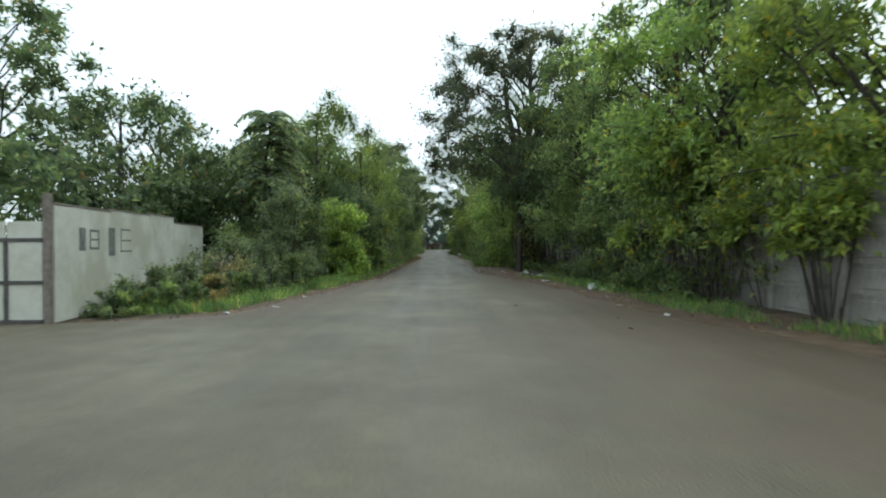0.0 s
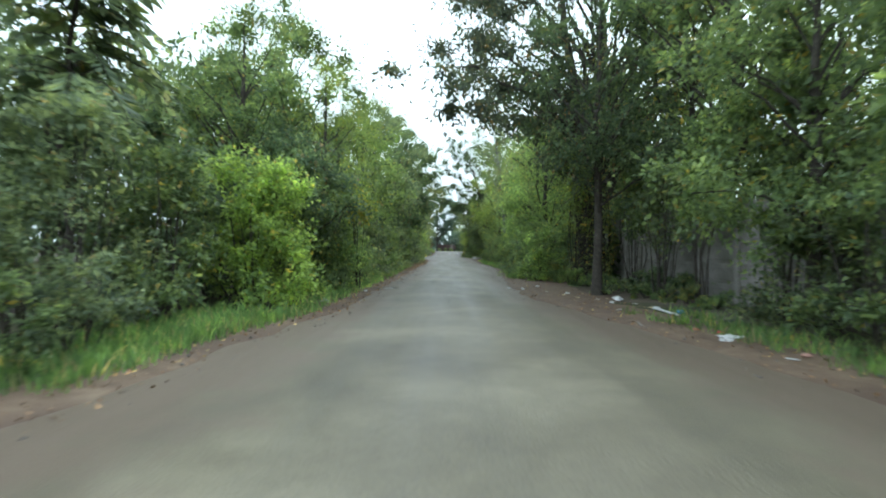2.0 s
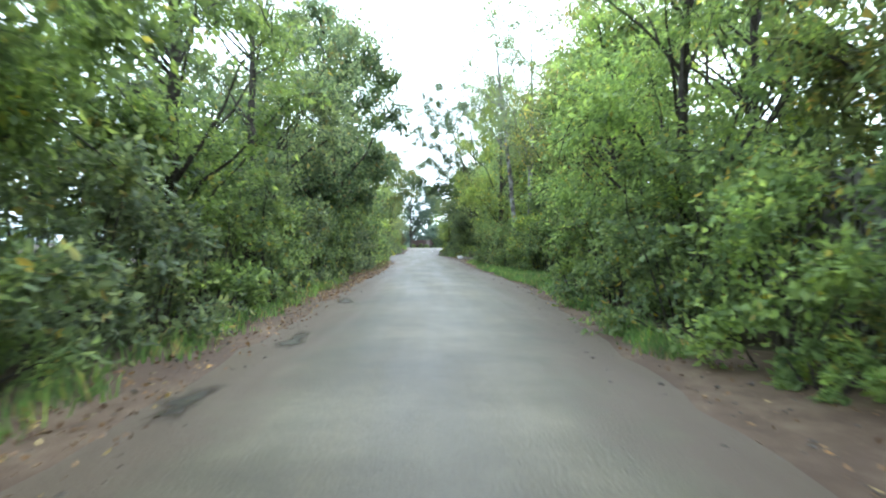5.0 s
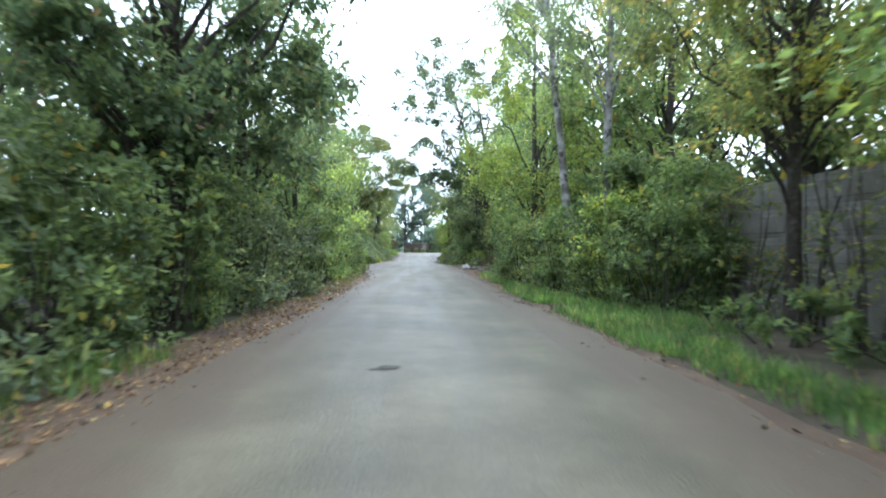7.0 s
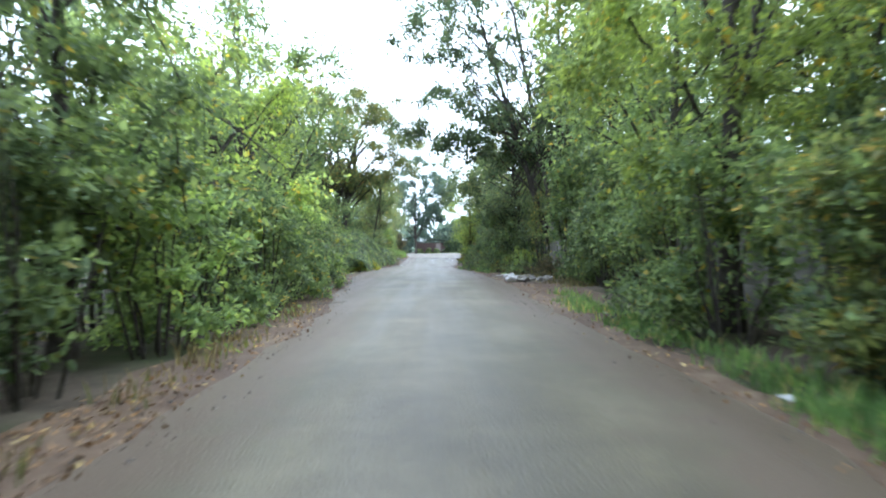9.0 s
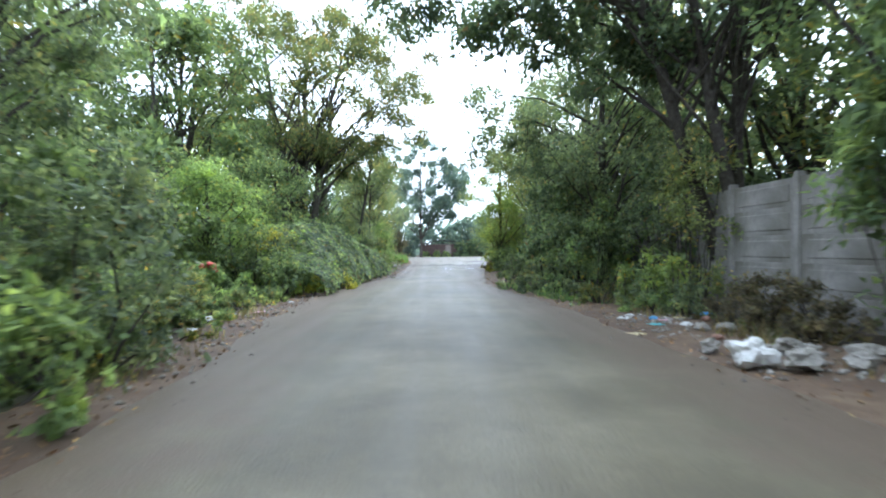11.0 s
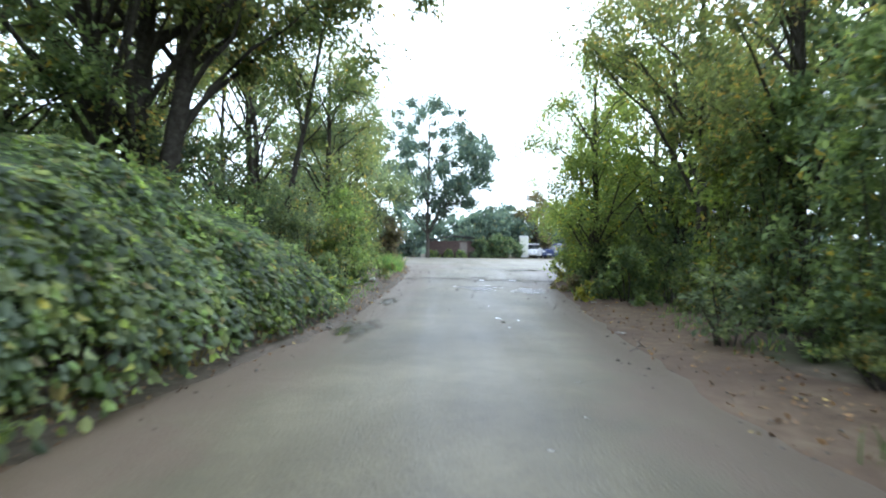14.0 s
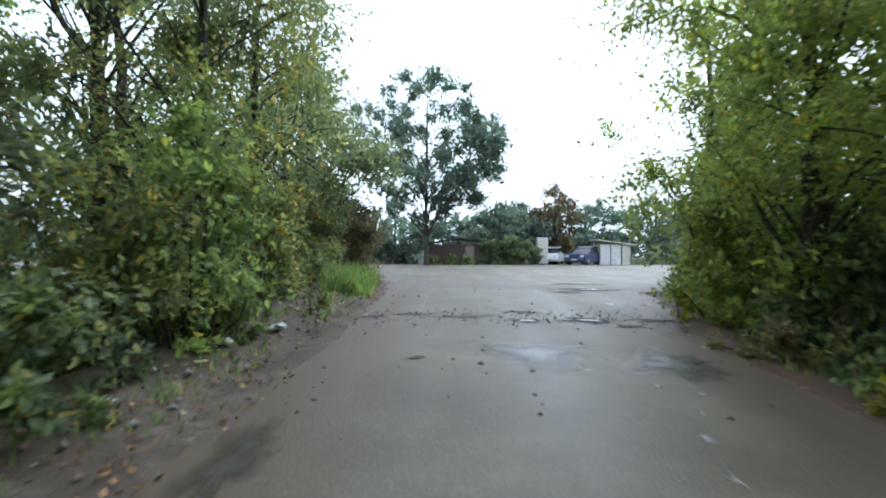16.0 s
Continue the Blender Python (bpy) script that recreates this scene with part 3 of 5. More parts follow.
# whitewashed sheet fence running back from the gate post
P0, P1 = Vector((-6.66, 9.98, 0)), Vector((-7.85, 19.3, 0))
lie = math.degrees(math.atan2(P0.x - P1.x, P1.y - P0.y))
sheet_fence = thing("sheet_fence", pose(P0.x, P0.y, 0, 0, 0, lie), "whitewashed sheet fence with grimy foot and faded black scrawl", "fence")
tagged(sheet_fence, kind="structure")
spans = [(0.0, 2.25, 2.1), (2.25, 4.5, 2.14), (4.5, 6.35, 2.18), (6.35, 7.9, 2.02), (7.9, 9.3, 2.03)]
for a, b, h in spans:
    part("panel", box(-0.03, a + 0.006, 0.02, 0.02, b - 0.006, h, 0.006), MAT_PAINT, sheet_fence)
for a, b, h in spans:
    part("rail", box(-0.05, a, h - 0.003, 0.035, b, h + 0.03, 0.008), MAT_WOOD, sheet_fence)
for a, w, z0, z1 in [(0.86, 0.26, 1.28, 1.72), (1.28, 0.05, 1.3, 1.7), (1.33, 0.36, 1.3, 1.35), (1.33, 0.3, 1.48, 1.52), (1.33, 0.36, 1.65, 1.7), (1.64, 0.05, 1.35, 1.66),
                     (2.12, 0.32, 1.16, 1.76), (2.72, 0.05, 1.24, 1.76), (2.77, 0.55, 1.24, 1.275), (2.77, 0.52, 1.48, 1.515), (2.77, 0.48, 1.72, 1.755)]:
    part("scrawl", box(0.0225, a, z0, 0.0245, a + w, z1, 0), MAT_INK, sheet_fence, "smudged black paint stroke")

gate = thing("gate", pose(-6.78, 9.9, 0), "closed whitewashed yard gate in a dark steel frame", "gate")
for k, (x0, x1) in enumerate([(-0.62, -0.02), (-1.5, -0.66), (-2.6, -1.54)]):
    for z0, z1 in [(0.08, 0.72), (0.76, 1.46), (1.5, 1.8)]:
        part("panel", box(x0, 0.0, z0, x1, 0.03, z1, 0.004), MAT_PAINT, gate)
for x in (-0.64, -1.52, -2.62):
    part("upright", box(x - 0.035, -0.03, 0.05, x + 0.035, 0.0, 1.5, 0.006), MAT_FRAME, gate)
for z in (0.06, 0.74, 1.48):
    part("crossbar", box(-2.65, -0.036, z - 0.03, 0.0, -0.004, z + 0.03, 0.006), MAT_FRAME, gate)
gpost = thing("gate_post", pose(-6.7, 9.9, 0), "rough grey timber gate post", "post")
part("shaft", box(-0.05, -0.07, -0.1, 0.05, 0.07, 2.28, 0.015), MAT_WOOD, gpost)
part("cap_rail", box(-0.06, -0.09, 1.9, 0.0, -0.07, 2.1, 0.005), MAT_WOOD, gpost)


# ---- trees beside the lane ----
# beyond the sheet fence
tree(-17.6, 22, 12.5, 4.2, 2.5, "dark", 22000, 0.17, 0.26)
tree(-13.0, 27, 9.0, 3.4, 2.0, "dark", 6000, 0.16, 0.17)
tree(-10.5, 25, 6.6, 3.0, 1.0, "green", 5000, 0.15, 0.13)
tree(-10.5, 32, 8.0, 2.6, 1.0, "dark", 5000, 0.17, 0.13)
# left of the lane, going along it
tree(-8.0, 23.6, 5.6, 1.8, 1.0, "dark", 6000, 0.13, 0.12)
tree(-6.2, 33.5, 10.6, 3.0, 2.5, "green", 12000, 0.14, 0.16)
tree(-4.6, 27.5, 4.6, 1.8, 0.8, "dark", 6000, 0.12, 0.1)
tree(-5.9, 28.5, 8.6, 1.8, 2.4, "green", 9000, 0.12, 0.13)
tree(-3.9, 30.2, 7.6, 1.6, 2.2, "yellow", 6500, 0.075, 0.09, label="thin tree with sparse yellowing leaves", reach=[(-2.7, 29.9, 2.9)])
bush(-2.75, 29.8, 0.7, 0.9, 3.1, "golden", 900, 0.085, "spray of golden yellow leaves over the bushes", lumps=9, low=2.1)
tree(-4.6, 36.0, 7.0, 2.0, 1.5, "bright", 8000, 0.12, 0.13)
tree(-4.3, 41.0, 9.0, 2.2, 1.2, "bright", 11000, 0.12, 0.13)
tree(-4.4, 46.0, 10.5, 2.6, 1.2, "grey", 16000, 0.125, 0.13)
tree(-3.7, 53.0, 11.0, 2.9, 2.0, "dark", 27000, 0.145, 0.2, lumps=110, reach=[(-1.2, 54.4, 4.9)])
tree(-4.2, 58.5, 9.8, 2.4, 1.6, "dark", 12500, 0.14, 0.17)
tree(-3.9, 63.5, 6.6, 2.0, 1.0, "green", 8000, 0.12, 0.12)
tree(-4.2, 69.0, 6.6, 2.0, 1.0, "yellow", 8000, 0.12, 0.12)
tree(-5.6, 75.0, 10.5, 3.2, 2.0, "green", 9000, 0.14, 0.15)
tree(-6.9, 80.2, 10.5, 2.6, 2.5, "grey", 12000, 0.12, 0.16)
tree(-13.5, 91.0, 10.0, 3.4, 2.5, "green", 9000, 0.15, 0.18)
tree(-6.7, 88.2, 4.3, 1.5, 0.8, "bright", 7500, 0.1, 0.09, label="young bright green tree above the creeper")
tree(-10.8, 95.5, 12.0, 3.8, 3.0, "green", 20000, 0.13, 0.2, fork=2, lumps=100)
tree(-8.6, 105.0, 13.0, 3.6, 4.6, "rusty", 10500, 0.12, 0.2, fork=2, lumps=90)
tree(-5.9, 92.6, 5.0, 1.5, 1.2, "green", 6500, 0.1, 0.09)
tree(-9.6, 98.6, 9.0, 2.8, 1.6, "green", 12000, 0.12, 0.16)
tree(-6.9, 100.2, 14.0, 5.4, 5.0, "rusty", 34000, 0.155, 0.25, fork=3, lumps=150, lump=1.0, tops=[(-1.6, -0.6), (0.4, 0.3), (2.2, 0.8)], reach=[(-0.9, 102.4, 7.4)], label="old forked tree with dark bare limbs under its crown")
tree(-4.4, 101.6, 7.6, 1.3, 4.2, "green", 3200, 0.1, 0.08, lean=(1.1, 0.6), label="thin leaning tree above the creeper bank")
tree(-3.9, 105.8, 8.2, 1.7, 0.8, "rusty", 8000, 0.09, 0.09)
tree(-4.0, 108.5, 7.4, 1.7, 1.4, "grey", 8500, 0.1, 0.1)
tree(-4.2, 113.5, 7.0, 2.0, 1.0, "grey", 8000, 0.13, 0.12)
tree(-7.4, 109.5, 9.6, 2.8, 2.0, "grey", 9000, 0.12, 0.18, fork=2)
tree(-10.0, 113.0, 10.0, 3.2, 1.5, "green", 9000, 0.14, 0.16)
tree(-6.5, 119.0, 8.6, 3.0, 1.0, "grey", 9000, 0.16, 0.15)

# right of the lane
tree(8.3, 9.0, 8.5, 2.9, 2.6, "yellow", 20000, 0.095, 0.17, reach=[(5.2, 8.6, 3.0), (5.4, 11.2, 2.6)])
tree(7.4, 14.2, 9.0, 2.9, 1.9, "bright", 15000, 0.13, 0.17, reach=[(4.6, 14.2, 3.2)])
tree(8.4, 19.5, 11.5, 3.0, 2.0, "green", 11000, 0.14, 0.18)
tree(6.3, 22.2, 8.0, 2.0, 1.6, "green", 8000, 0.12, 0.12, reach=[(3.9, 21.6, 2.3)])
tree(7.3, 27.0, 12.0, 2.8, 3.0, "green", 10000, 0.14, 0.18)
tree(5.75, 34.6, 15.2, 4.6, 4.2, "plum", 32000, 0.16, 0.36, fork=2, lumps=120, lump=0.95, tops=[(0.3, 0.4), (-1.5, 0.2)], reach=[(-1.0, 28.4, 6.5), (0.4, 30.0, 7.6), (1.2, 37.0, 14.6), (1.0, 33.0, 11.0)],
     label="tall dark tree with a thick ivy-clad trunk")
tree(4.3, 28.7, 9.4, 2.3, 3.0, "dark", 8500, 0.13, 0.125, lumps=64, reach=[(6.2, 27.0, 3.4), (6.6, 25.4, 4.2)])
tree(8.2, 31.5, 11.0, 3.0, 2.0, "green", 9000, 0.16, 0.17)
tree(8.4, 38.5, 11.0, 3.0, 2.0, "rusty", 9000, 0.16, 0.17)
tree(8.4, 44.5, 10.5, 3.0, 2.0, "green", 9000, 0.16, 0.17)
tree(5.0, 41.0, 8.4, 2.3, 1.2, "bright", 9000, 0.12, 0.14)
tree(5.4, 46.0, 8.2, 2.2, 1.2, "bright", 9000, 0.12, 0.14)
tree(6.2, 51.5, 9.0, 2.4, 2.8, "rusty", 12500, 0.1, 0.11)
bush(6.6, 51.6, 1.2, 1.4, 4.6, "golden", 900, 0.09, "spray of golden leaves above the concrete fence", lumps=10, low=3.0)
BIRCH = "slender tree with a pale bare trunk and thin crown"
tree(5.3, 57.3, 13.0, 1.8, 5.0, "grey", 6000, 0.1, 0.12, bark=MAT_PALE_BARK, label=BIRCH)
tree(5.3, 60.2, 15.0, 1.9, 5.5, "grey", 6500, 0.1, 0.13, bark=MAT_PALE_BARK, label=BIRCH, lean=(-1.4, 0))
tree(5.0, 65.0, 11.8, 2.7, 1.0, "yellow", 17000, 0.12, 0.14, lumps=90, bare=6)
tree(11.6, 64.0, 14.5, 3.2, 2.0, "grey", 7000, 0.17, 0.16)
tree(8.8, 67.5, 14.0, 2.6, 3.0, "green", 8000, 0.15, 0.15)
tree(6.6, 70.5, 9.5, 2.4, 1.8, "green", 9000, 0.13, 0.14)
tree(8.0, 76.0, 10.0, 2.8, 2.0, "green", 9000, 0.14, 0.16)
tree(6.8, 83.8, 16.8, 5.2, 5.0, "dark", 30000, 0.165, 0.15, fork=3, lumps=160, lump=0.95, tops=[(0.1, 0.3), (-2.6, -0.3), (-4.4, 0.2)], reach=[(-1.2, 85.0, 12.8), (0.4, 86.0, 9.0), (1.6, 84, 7.0), (-1.5, 85.8, 7.6), (0.2, 84.6, 6.6)], label="tall forked tree with two dark trunks behind the fence")
tree(5.2, 88.6, 9.0, 2.4, 0.8, "grey", 13000, 0.12, 0.16, reach=[(1.3, 90.2, 5.6), (1.5, 91.6, 6.6), (1.8, 89.6, 4.8)])
tree(9.0, 91.0, 9.0, 3.0, 1.0, "green", 9000, 0.16, 0.15)
tree(9.0, 98.0, 9.0, 3.0, 1.0, "dark", 9000, 0.16, 0.15)
tree(5.9, 93.0, 11.0, 2.7, 2.2, "green", 15000, 0.11, 0.14)
tree(5.8, 98.2, 10.0, 2.7, 1.6, "rusty", 11000, 0.11, 0.14)
tree(3.8, 103.9, 6.8, 1.8, 1.0, "yellow", 10000, 0.075, 0.1, reach=[(2.7, 104.0, 4.2)], label="young yellowing tree with drooping twigs over the lane")
tree(5.4, 101.0, 9.2, 2.5, 3.6, "rusty", 12000, 0.11, 0.14)
tree(4.2, 107.2, 5.6, 1.6, 0.8, "yellow", 8000, 0.085, 0.09)
tree(6.0, 104.0, 8.2, 2.5, 1.0, "yellow", 11000, 0.12, 0.14, reach=[(3.4, 103.8, 4.4)])
tree(7.4, 109.0, 8.4, 2.6, 1.2, "yellow", 10000, 0.13, 0.15)

tree(6.3, 48.6, 10.5, 2.2, 3.0, "rusty", 12000, 0.1, 0.11)
tree(8.4, 54.0, 12.0, 3.0, 2.4, "rusty", 9000, 0.16, 0.18)
tree(8.6, 61.0, 12.0, 3.0, 2.4, "green", 9000, 0.16, 0.18)
tree(-11.5, 21.0, 7.4, 3.0, 1.2, "dark", 9000, 0.16, 0.14)
tree(-9.8, 29.0, 6.6, 2.8, 0.8, "dark", 8000, 0.16, 0.14)
tree(8.0, 79.5, 13.0, 3.4, 2.4, "green", 13000, 0.15, 0.2)
tree(9.6, 86.0, 14.0, 3.8, 2.4, "dark", 12000, 0.17, 0.2)
tree(-9.6, 90.5, 5.6, 2.2, 1.4, "green", 7000, 0.12, 0.1)
tree(-8.0, 84.6, 4.4, 1.8, 1.0, "grey", 7000, 0.11, 0.1)
tree(-8.6, 78.5, 7.0, 2.4, 1.0, "green", 8000, 0.12, 0.1)

# second rows, seen through the gaps
back = np.random.default_rng(5)
for k in range(12):
    y = 34 + k * 5.2 + back.uniform(-1.5, 1.5)
    tree(-9.8 + back.uniform(-1.5, 1.2), y, back.uniform(8.5, 11.5), 3.2, 1.0, str(back.choice(["green", "dark", "green"])), 5200, 0.21, 0.16, lumps=40, lump=1.0)
for x, y, kind in [(-12.0, 98.0, "rusty"), (-12.6, 103.5, "green"), (-13.5, 109.0, "rusty")]:
    tree(x, y, 8.5, 3.0, 0.8, kind, 5600, 0.2, 0.15, lumps=44, lump=1.0)
for k in range(20):
    y = 6 + k * 5.4 + back.uniform(-1.5, 1.5)
    tree(11.2 + back.uniform(-1.2, 1.5), y, back.uniform(9.5, 13), 3.3, 1.6, str(back.choice(["green", "dark", "yellow", "rusty"])), 5200, 0.21, 0.16, lumps=40, lump=1.0)

# ---- bushes along both verges ----
hedge = np.random.default_rng(9)


def hedge_row(front, y0, y1, step, heights, kinds, count, label, size=0.1, wide=2.0, sign=-1):
    y = y0
    while y < y1:
        h = hedge.uniform(*heights)
        w = wide * hedge.uniform(0.85, 1.2)
        bush(float(front(y)) + sign * w * 0.5, y, w, step * 1.5, h, str(hedge.choice(kinds)), int(count * h / 2.2), size, label, lumps=max(12, int(9 * h)))
        y += step * hedge.uniform(0.85, 1.15)


HEDGE = "dense leafy bush at the edge of the lane"
left_front = lambda y: np.interp(y, [18, 21, 25, 36, 48, 58, 70, 78, 83, 90, 96, 100, 106, 116], [-5.0, -3.9, -3.1, -2.6, -2.4, -2.0, -2.0, -2.7, -3.2, -3.0, -2.6, -2.2, -1.95, -2.6])
right_front = lambda y: np.interp(y, [6, 14, 20, 28, 35.4, 36.4, 44.4, 45.6, 50, 51.4, 53, 60, 64, 67, 70, 83, 85.6, 87.4, 90, 92.4, 93.4, 96, 97, 101.4, 102.8, 104, 109], [6.2, 5.3, 4.9, 5.6, 5.0, 2.8, 3.2, 4.7, 4.7, 3.6, 4.3, 4.1, 3.5, 3.4, 5.0, 5.2, 4.8, 3.7, 3.2, 3.3, 4.2, 4.5, 4.7, 4.7, 3.7, 3.5, 4.8])
hedge_row(left_front, 20, 23.4, 1.7, (2.6, 3.6), ["grey", "green", "dark"], 4200, HEDGE)
hedge_row(left_front, 28.4, 30, 1.7, (1.2, 1.6), ["bright", "green"], 3600, HEDGE)
for y, h in [(28.9, 2.5), (30.6, 2.7)]:
    bush(-3.7, y, 1.6, 2.0, h, "green", 3800, 0.09, HEDGE, lumps=22)
for y, h in [(29.4, 1.7), (31.0, 2.0)]:
    bush(-3.3, y, 1.2, 1.7, h, "bright", 3400, 0.08, HEDGE, lumps=18)
hedge_row(left_front, 24, 28, 1.7, (0.8, 1.1), ["bright", "green"], 3000, HEDGE)
hedge_row(left_front, 30, 78, 2.1, (1.8, 3.2), ["green", "grey", "green", "bright"], 2600, HEDGE)
hedge_row(lambda y: left_front(y) - 1.6, 24, 80, 2.6, (3.0, 4.5), ["green", "dark"], 1100, HEDGE, 0.18)
hedge_row(lambda y: -7.4 + 0 * y, 40, 80, 2.8, (2.6, 3.6), ["dark"], 800, HEDGE, 0.2)
hedge_row(right_front, 12.5, 23.4, 1.8, (2.4, 3.6), ["grey", "green", "green"], 2600, HEDGE, sign=1, wide=1.8)
hedge_row(right_front, 36.6, 47, 2.0, (1.9, 3.2), ["bright", "green", "green"], 3000, HEDGE, sign=1)
hedge_row(right_front, 46, 51, 2.2, (0.7, 1.2), ["green", "rusty"], 3800, HEDGE, sign=1)
hedge_row(right_front, 54.4, 70, 2.0, (1.9, 3.2), ["grey", "green", "green"], 3000, HEDGE, sign=1)
hedge_row(right_front, 84, 91.5, 1.8, (2.6, 4.2), ["green", "grey", "rusty"], 2900, HEDGE, sign=1)
hedge_row(right_front, 92, 100, 1.8, (2.4, 3.6), ["yellow", "green", "rusty"], 2600, HEDGE, sign=1)
hedge_row(right_front, 100, 110, 1.9, (1.4, 2.4), ["green", "yellow"], 2600, HEDGE, sign=1)
hedge_row(lambda y: left_front(y) - 0.55, 101, 117, 1.6, (1.5, 2.6), ["green", "grey", "rusty"], 4600, HEDGE, 0.08)
hedge_row(lambda y: 5.9 + 0 * y, 36, 47.6, 2.6, (3.0, 4.5), ["green", "dark", "rusty"], 1300, HEDGE, 0.17, sign=1)
hedge_row(lambda y: 5.9 + 0 * y, 56, 80, 2.6, (3.0, 4.5), ["green", "dark", "rusty"], 1300, HEDGE, 0.17, sign=1)
hedge_row(lambda y: 7.4 + 0 * y, 5, 88, 2.8, (3.4, 4.6), ["green", "dark"], 700, HEDGE, 0.22, sign=1)
hedge_row(lambda y: -8.9 + 0 * y, 11, 26, 2.2, (3.4, 4.6), ["dark"], 1200, HEDGE, 0.18)
hedge_row(lambda y: -5.2 + 0 * y, 101, 122, 2.4, (2.6, 4.0), ["green", "dark"], 2400, HEDGE, 0.12)
hedge_row(lambda y: 5.2 + 0 * y, 86, 112, 2.4, (2.8, 4.2), ["green", "dark"], 1300, HEDGE, 0.17, sign=1)
# the thicket where the lane narrows
for x, y, w, h, kind in [(4.5, 88.4, 2.0, 4.4, "grey"), (4.0, 90.8, 2.2, 4.8, "dark"), (4.5, 92.8, 1.8, 4.4, "grey"), (5.0, 94.8, 1.8, 4.0, "green"), (5.3, 97.6, 1.6, 4.2, "green"), (5.4, 99.8, 1.6, 3.8, "yellow"), (4.8, 90.0, 2.4, 5.4, "dark"), (4.8, 93.0, 2.4, 5.6, "grey")]:
    bush(x, y, w, 2.2, h, kind, 6600, 0.11, "tall green thicket where the lane narrows", lumps=34, low=0.4)
# the bank smothered in creeper
BANK = "low mound of creeper with broad green leaves"
hedge_row(lambda y: left_edge(y) - 0.5, 75, 87.5, 0.9, (0.3, 0.55), ["rusty", "green", "green"], 6000, "low tangled weeds with dry stalks at the verge", 0.055, 1.2)
hedge_row(lambda y: left_edge(y) - 1.0, 75, 87, 1.2, (0.6, 0.9), ["green", "bright", "rusty"], 5200, "low tangled weeds with dry stalks at the verge", 0.065, 1.5)
hedge_row(lambda y: left_front(y) - 1.4, 78, 86.5, 1.5, (0.9, 1.3), ["green", "bright"], 4600, "low tangled weeds with dry stalks at the verge", 0.1, 1.8)
hedge_row(lambda y: left_front(y) - 3.0, 78, 86.5, 1.8, (1.5, 2.2), ["green", "bright"], 2600, BANK, 0.12, 2.2)
hedge_row(left_front, 86.6, 101, 1.4, (0.9, 1.3), ["green", "bright", "green"], 4200, BANK, 0.08, 1.7)
hedge_row(lambda y: left_front(y) - 0.9, 87.2, 99, 1.5, (1.5, 2.0), ["bright", "green", "grey"], 2800, BANK, 0.09, 2.0)
hedge_row(lambda y: left_front(y) - 2.2, 87.6, 99, 1.8, (2.3, 2.8), ["green", "bright"], 2600, BANK, 0.13, 2.4)
hedge_row(lambda y: left_front(y) - 3.9, 80, 101, 2.4, (2.5, 3.0), ["green", "yellow"], 1500, BANK, 0.13, 2.6)



def creeper(y0, y1, counts):
    """A mantle of broad leaves that hangs over the bank like shingles, from a rounded crest down to the verge."""
    rng = np.random.default_rng(808)
    ob = thing("creeper", pose(-3.0, (y0 + y1) / 2, 0), "mantle of broad creeper leaves hanging over the bank", "creeper")

    def surface_point(s, y):
        high = np.interp(y, [y0, y0 + 2.5, 95, 98, y1], [0.8, 1.95, 2.1, 1.6, 0.9])
        swell = np.array([noise.noise((q * 0.7, p * 2.0, 3)) + 0.5 * noise.noise((q * 1.9, p * 4.0, 8)) for p, q in zip(s, y)])
        return np.c_[left_front(y) + 0.15 - 2.6 * s**1.5 + (0.1 + 0.4 * s) * swell, y, 0.12 + high * np.sin(np.pi / 2 * s**0.75) * (1 + 0.2 * swell)]

    for name, kind, count, size in counts:
        s = rng.uniform(0, 1, count) ** 0.8
        y = rng.uniform(y0, y1, count)
        at = surface_point(s, y)
        down = unit(surface_point(np.maximum(s - 0.05, 0), y) - surface_point(s + 0.05, y))
        out = unit(np.c_[-down[:, 2], 0 * y, down[:, 0]] * [1, 1, -1]) * 0.25 + down + [0.25, -0.15, 0]
        near = at[:, 0] > -3.6
        v, t = leaves(rng, at - [-3.0, (y0 + y1) / 2, 0], out * 2.2, size, 0.78, 0.2, 0.45, fine=near)
        triangles(name, v, t, LEAF[kind], ob)
    return ob


creeper(87.0, 99.0, [("foliage", "grey", 12500, 0.105), ("young_foliage", "bright", 4500, 0.095)])

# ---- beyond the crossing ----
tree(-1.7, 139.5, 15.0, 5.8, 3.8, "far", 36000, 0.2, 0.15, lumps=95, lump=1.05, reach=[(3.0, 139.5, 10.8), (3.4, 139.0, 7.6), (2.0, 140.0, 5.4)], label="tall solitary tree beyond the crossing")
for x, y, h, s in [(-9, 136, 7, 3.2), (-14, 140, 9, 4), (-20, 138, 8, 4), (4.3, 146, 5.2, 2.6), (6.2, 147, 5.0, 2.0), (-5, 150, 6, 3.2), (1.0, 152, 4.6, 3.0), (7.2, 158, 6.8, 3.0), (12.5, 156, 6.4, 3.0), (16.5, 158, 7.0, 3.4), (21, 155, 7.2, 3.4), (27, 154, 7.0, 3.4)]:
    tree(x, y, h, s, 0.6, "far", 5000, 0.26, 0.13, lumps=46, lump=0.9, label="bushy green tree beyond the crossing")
rng = np.random.default_rng(21)
wc = np.c_[rng.uniform(-120, 120, 520), rng.uniform(172, 205, 520), 0.5 + rng.uniform(0, 1, 520) ** 1.5 * 6.5]
at, out = clumps(rng, wc, rng.uniform(1.8, 3.4, 520), 15000)
v, t = leaves(rng, at, out, 1.4)
tagged(triangles("far_woods", v, t, LEAF["far"]), "belt of distant woods with haze in its leaf colour", "woods", kind="stuff")
wc = np.c_[rng.uniform(-70, 70, 300), rng.uniform(152, 162, 300), 0.4 + rng.uniform(0, 1, 300) * 2.6]
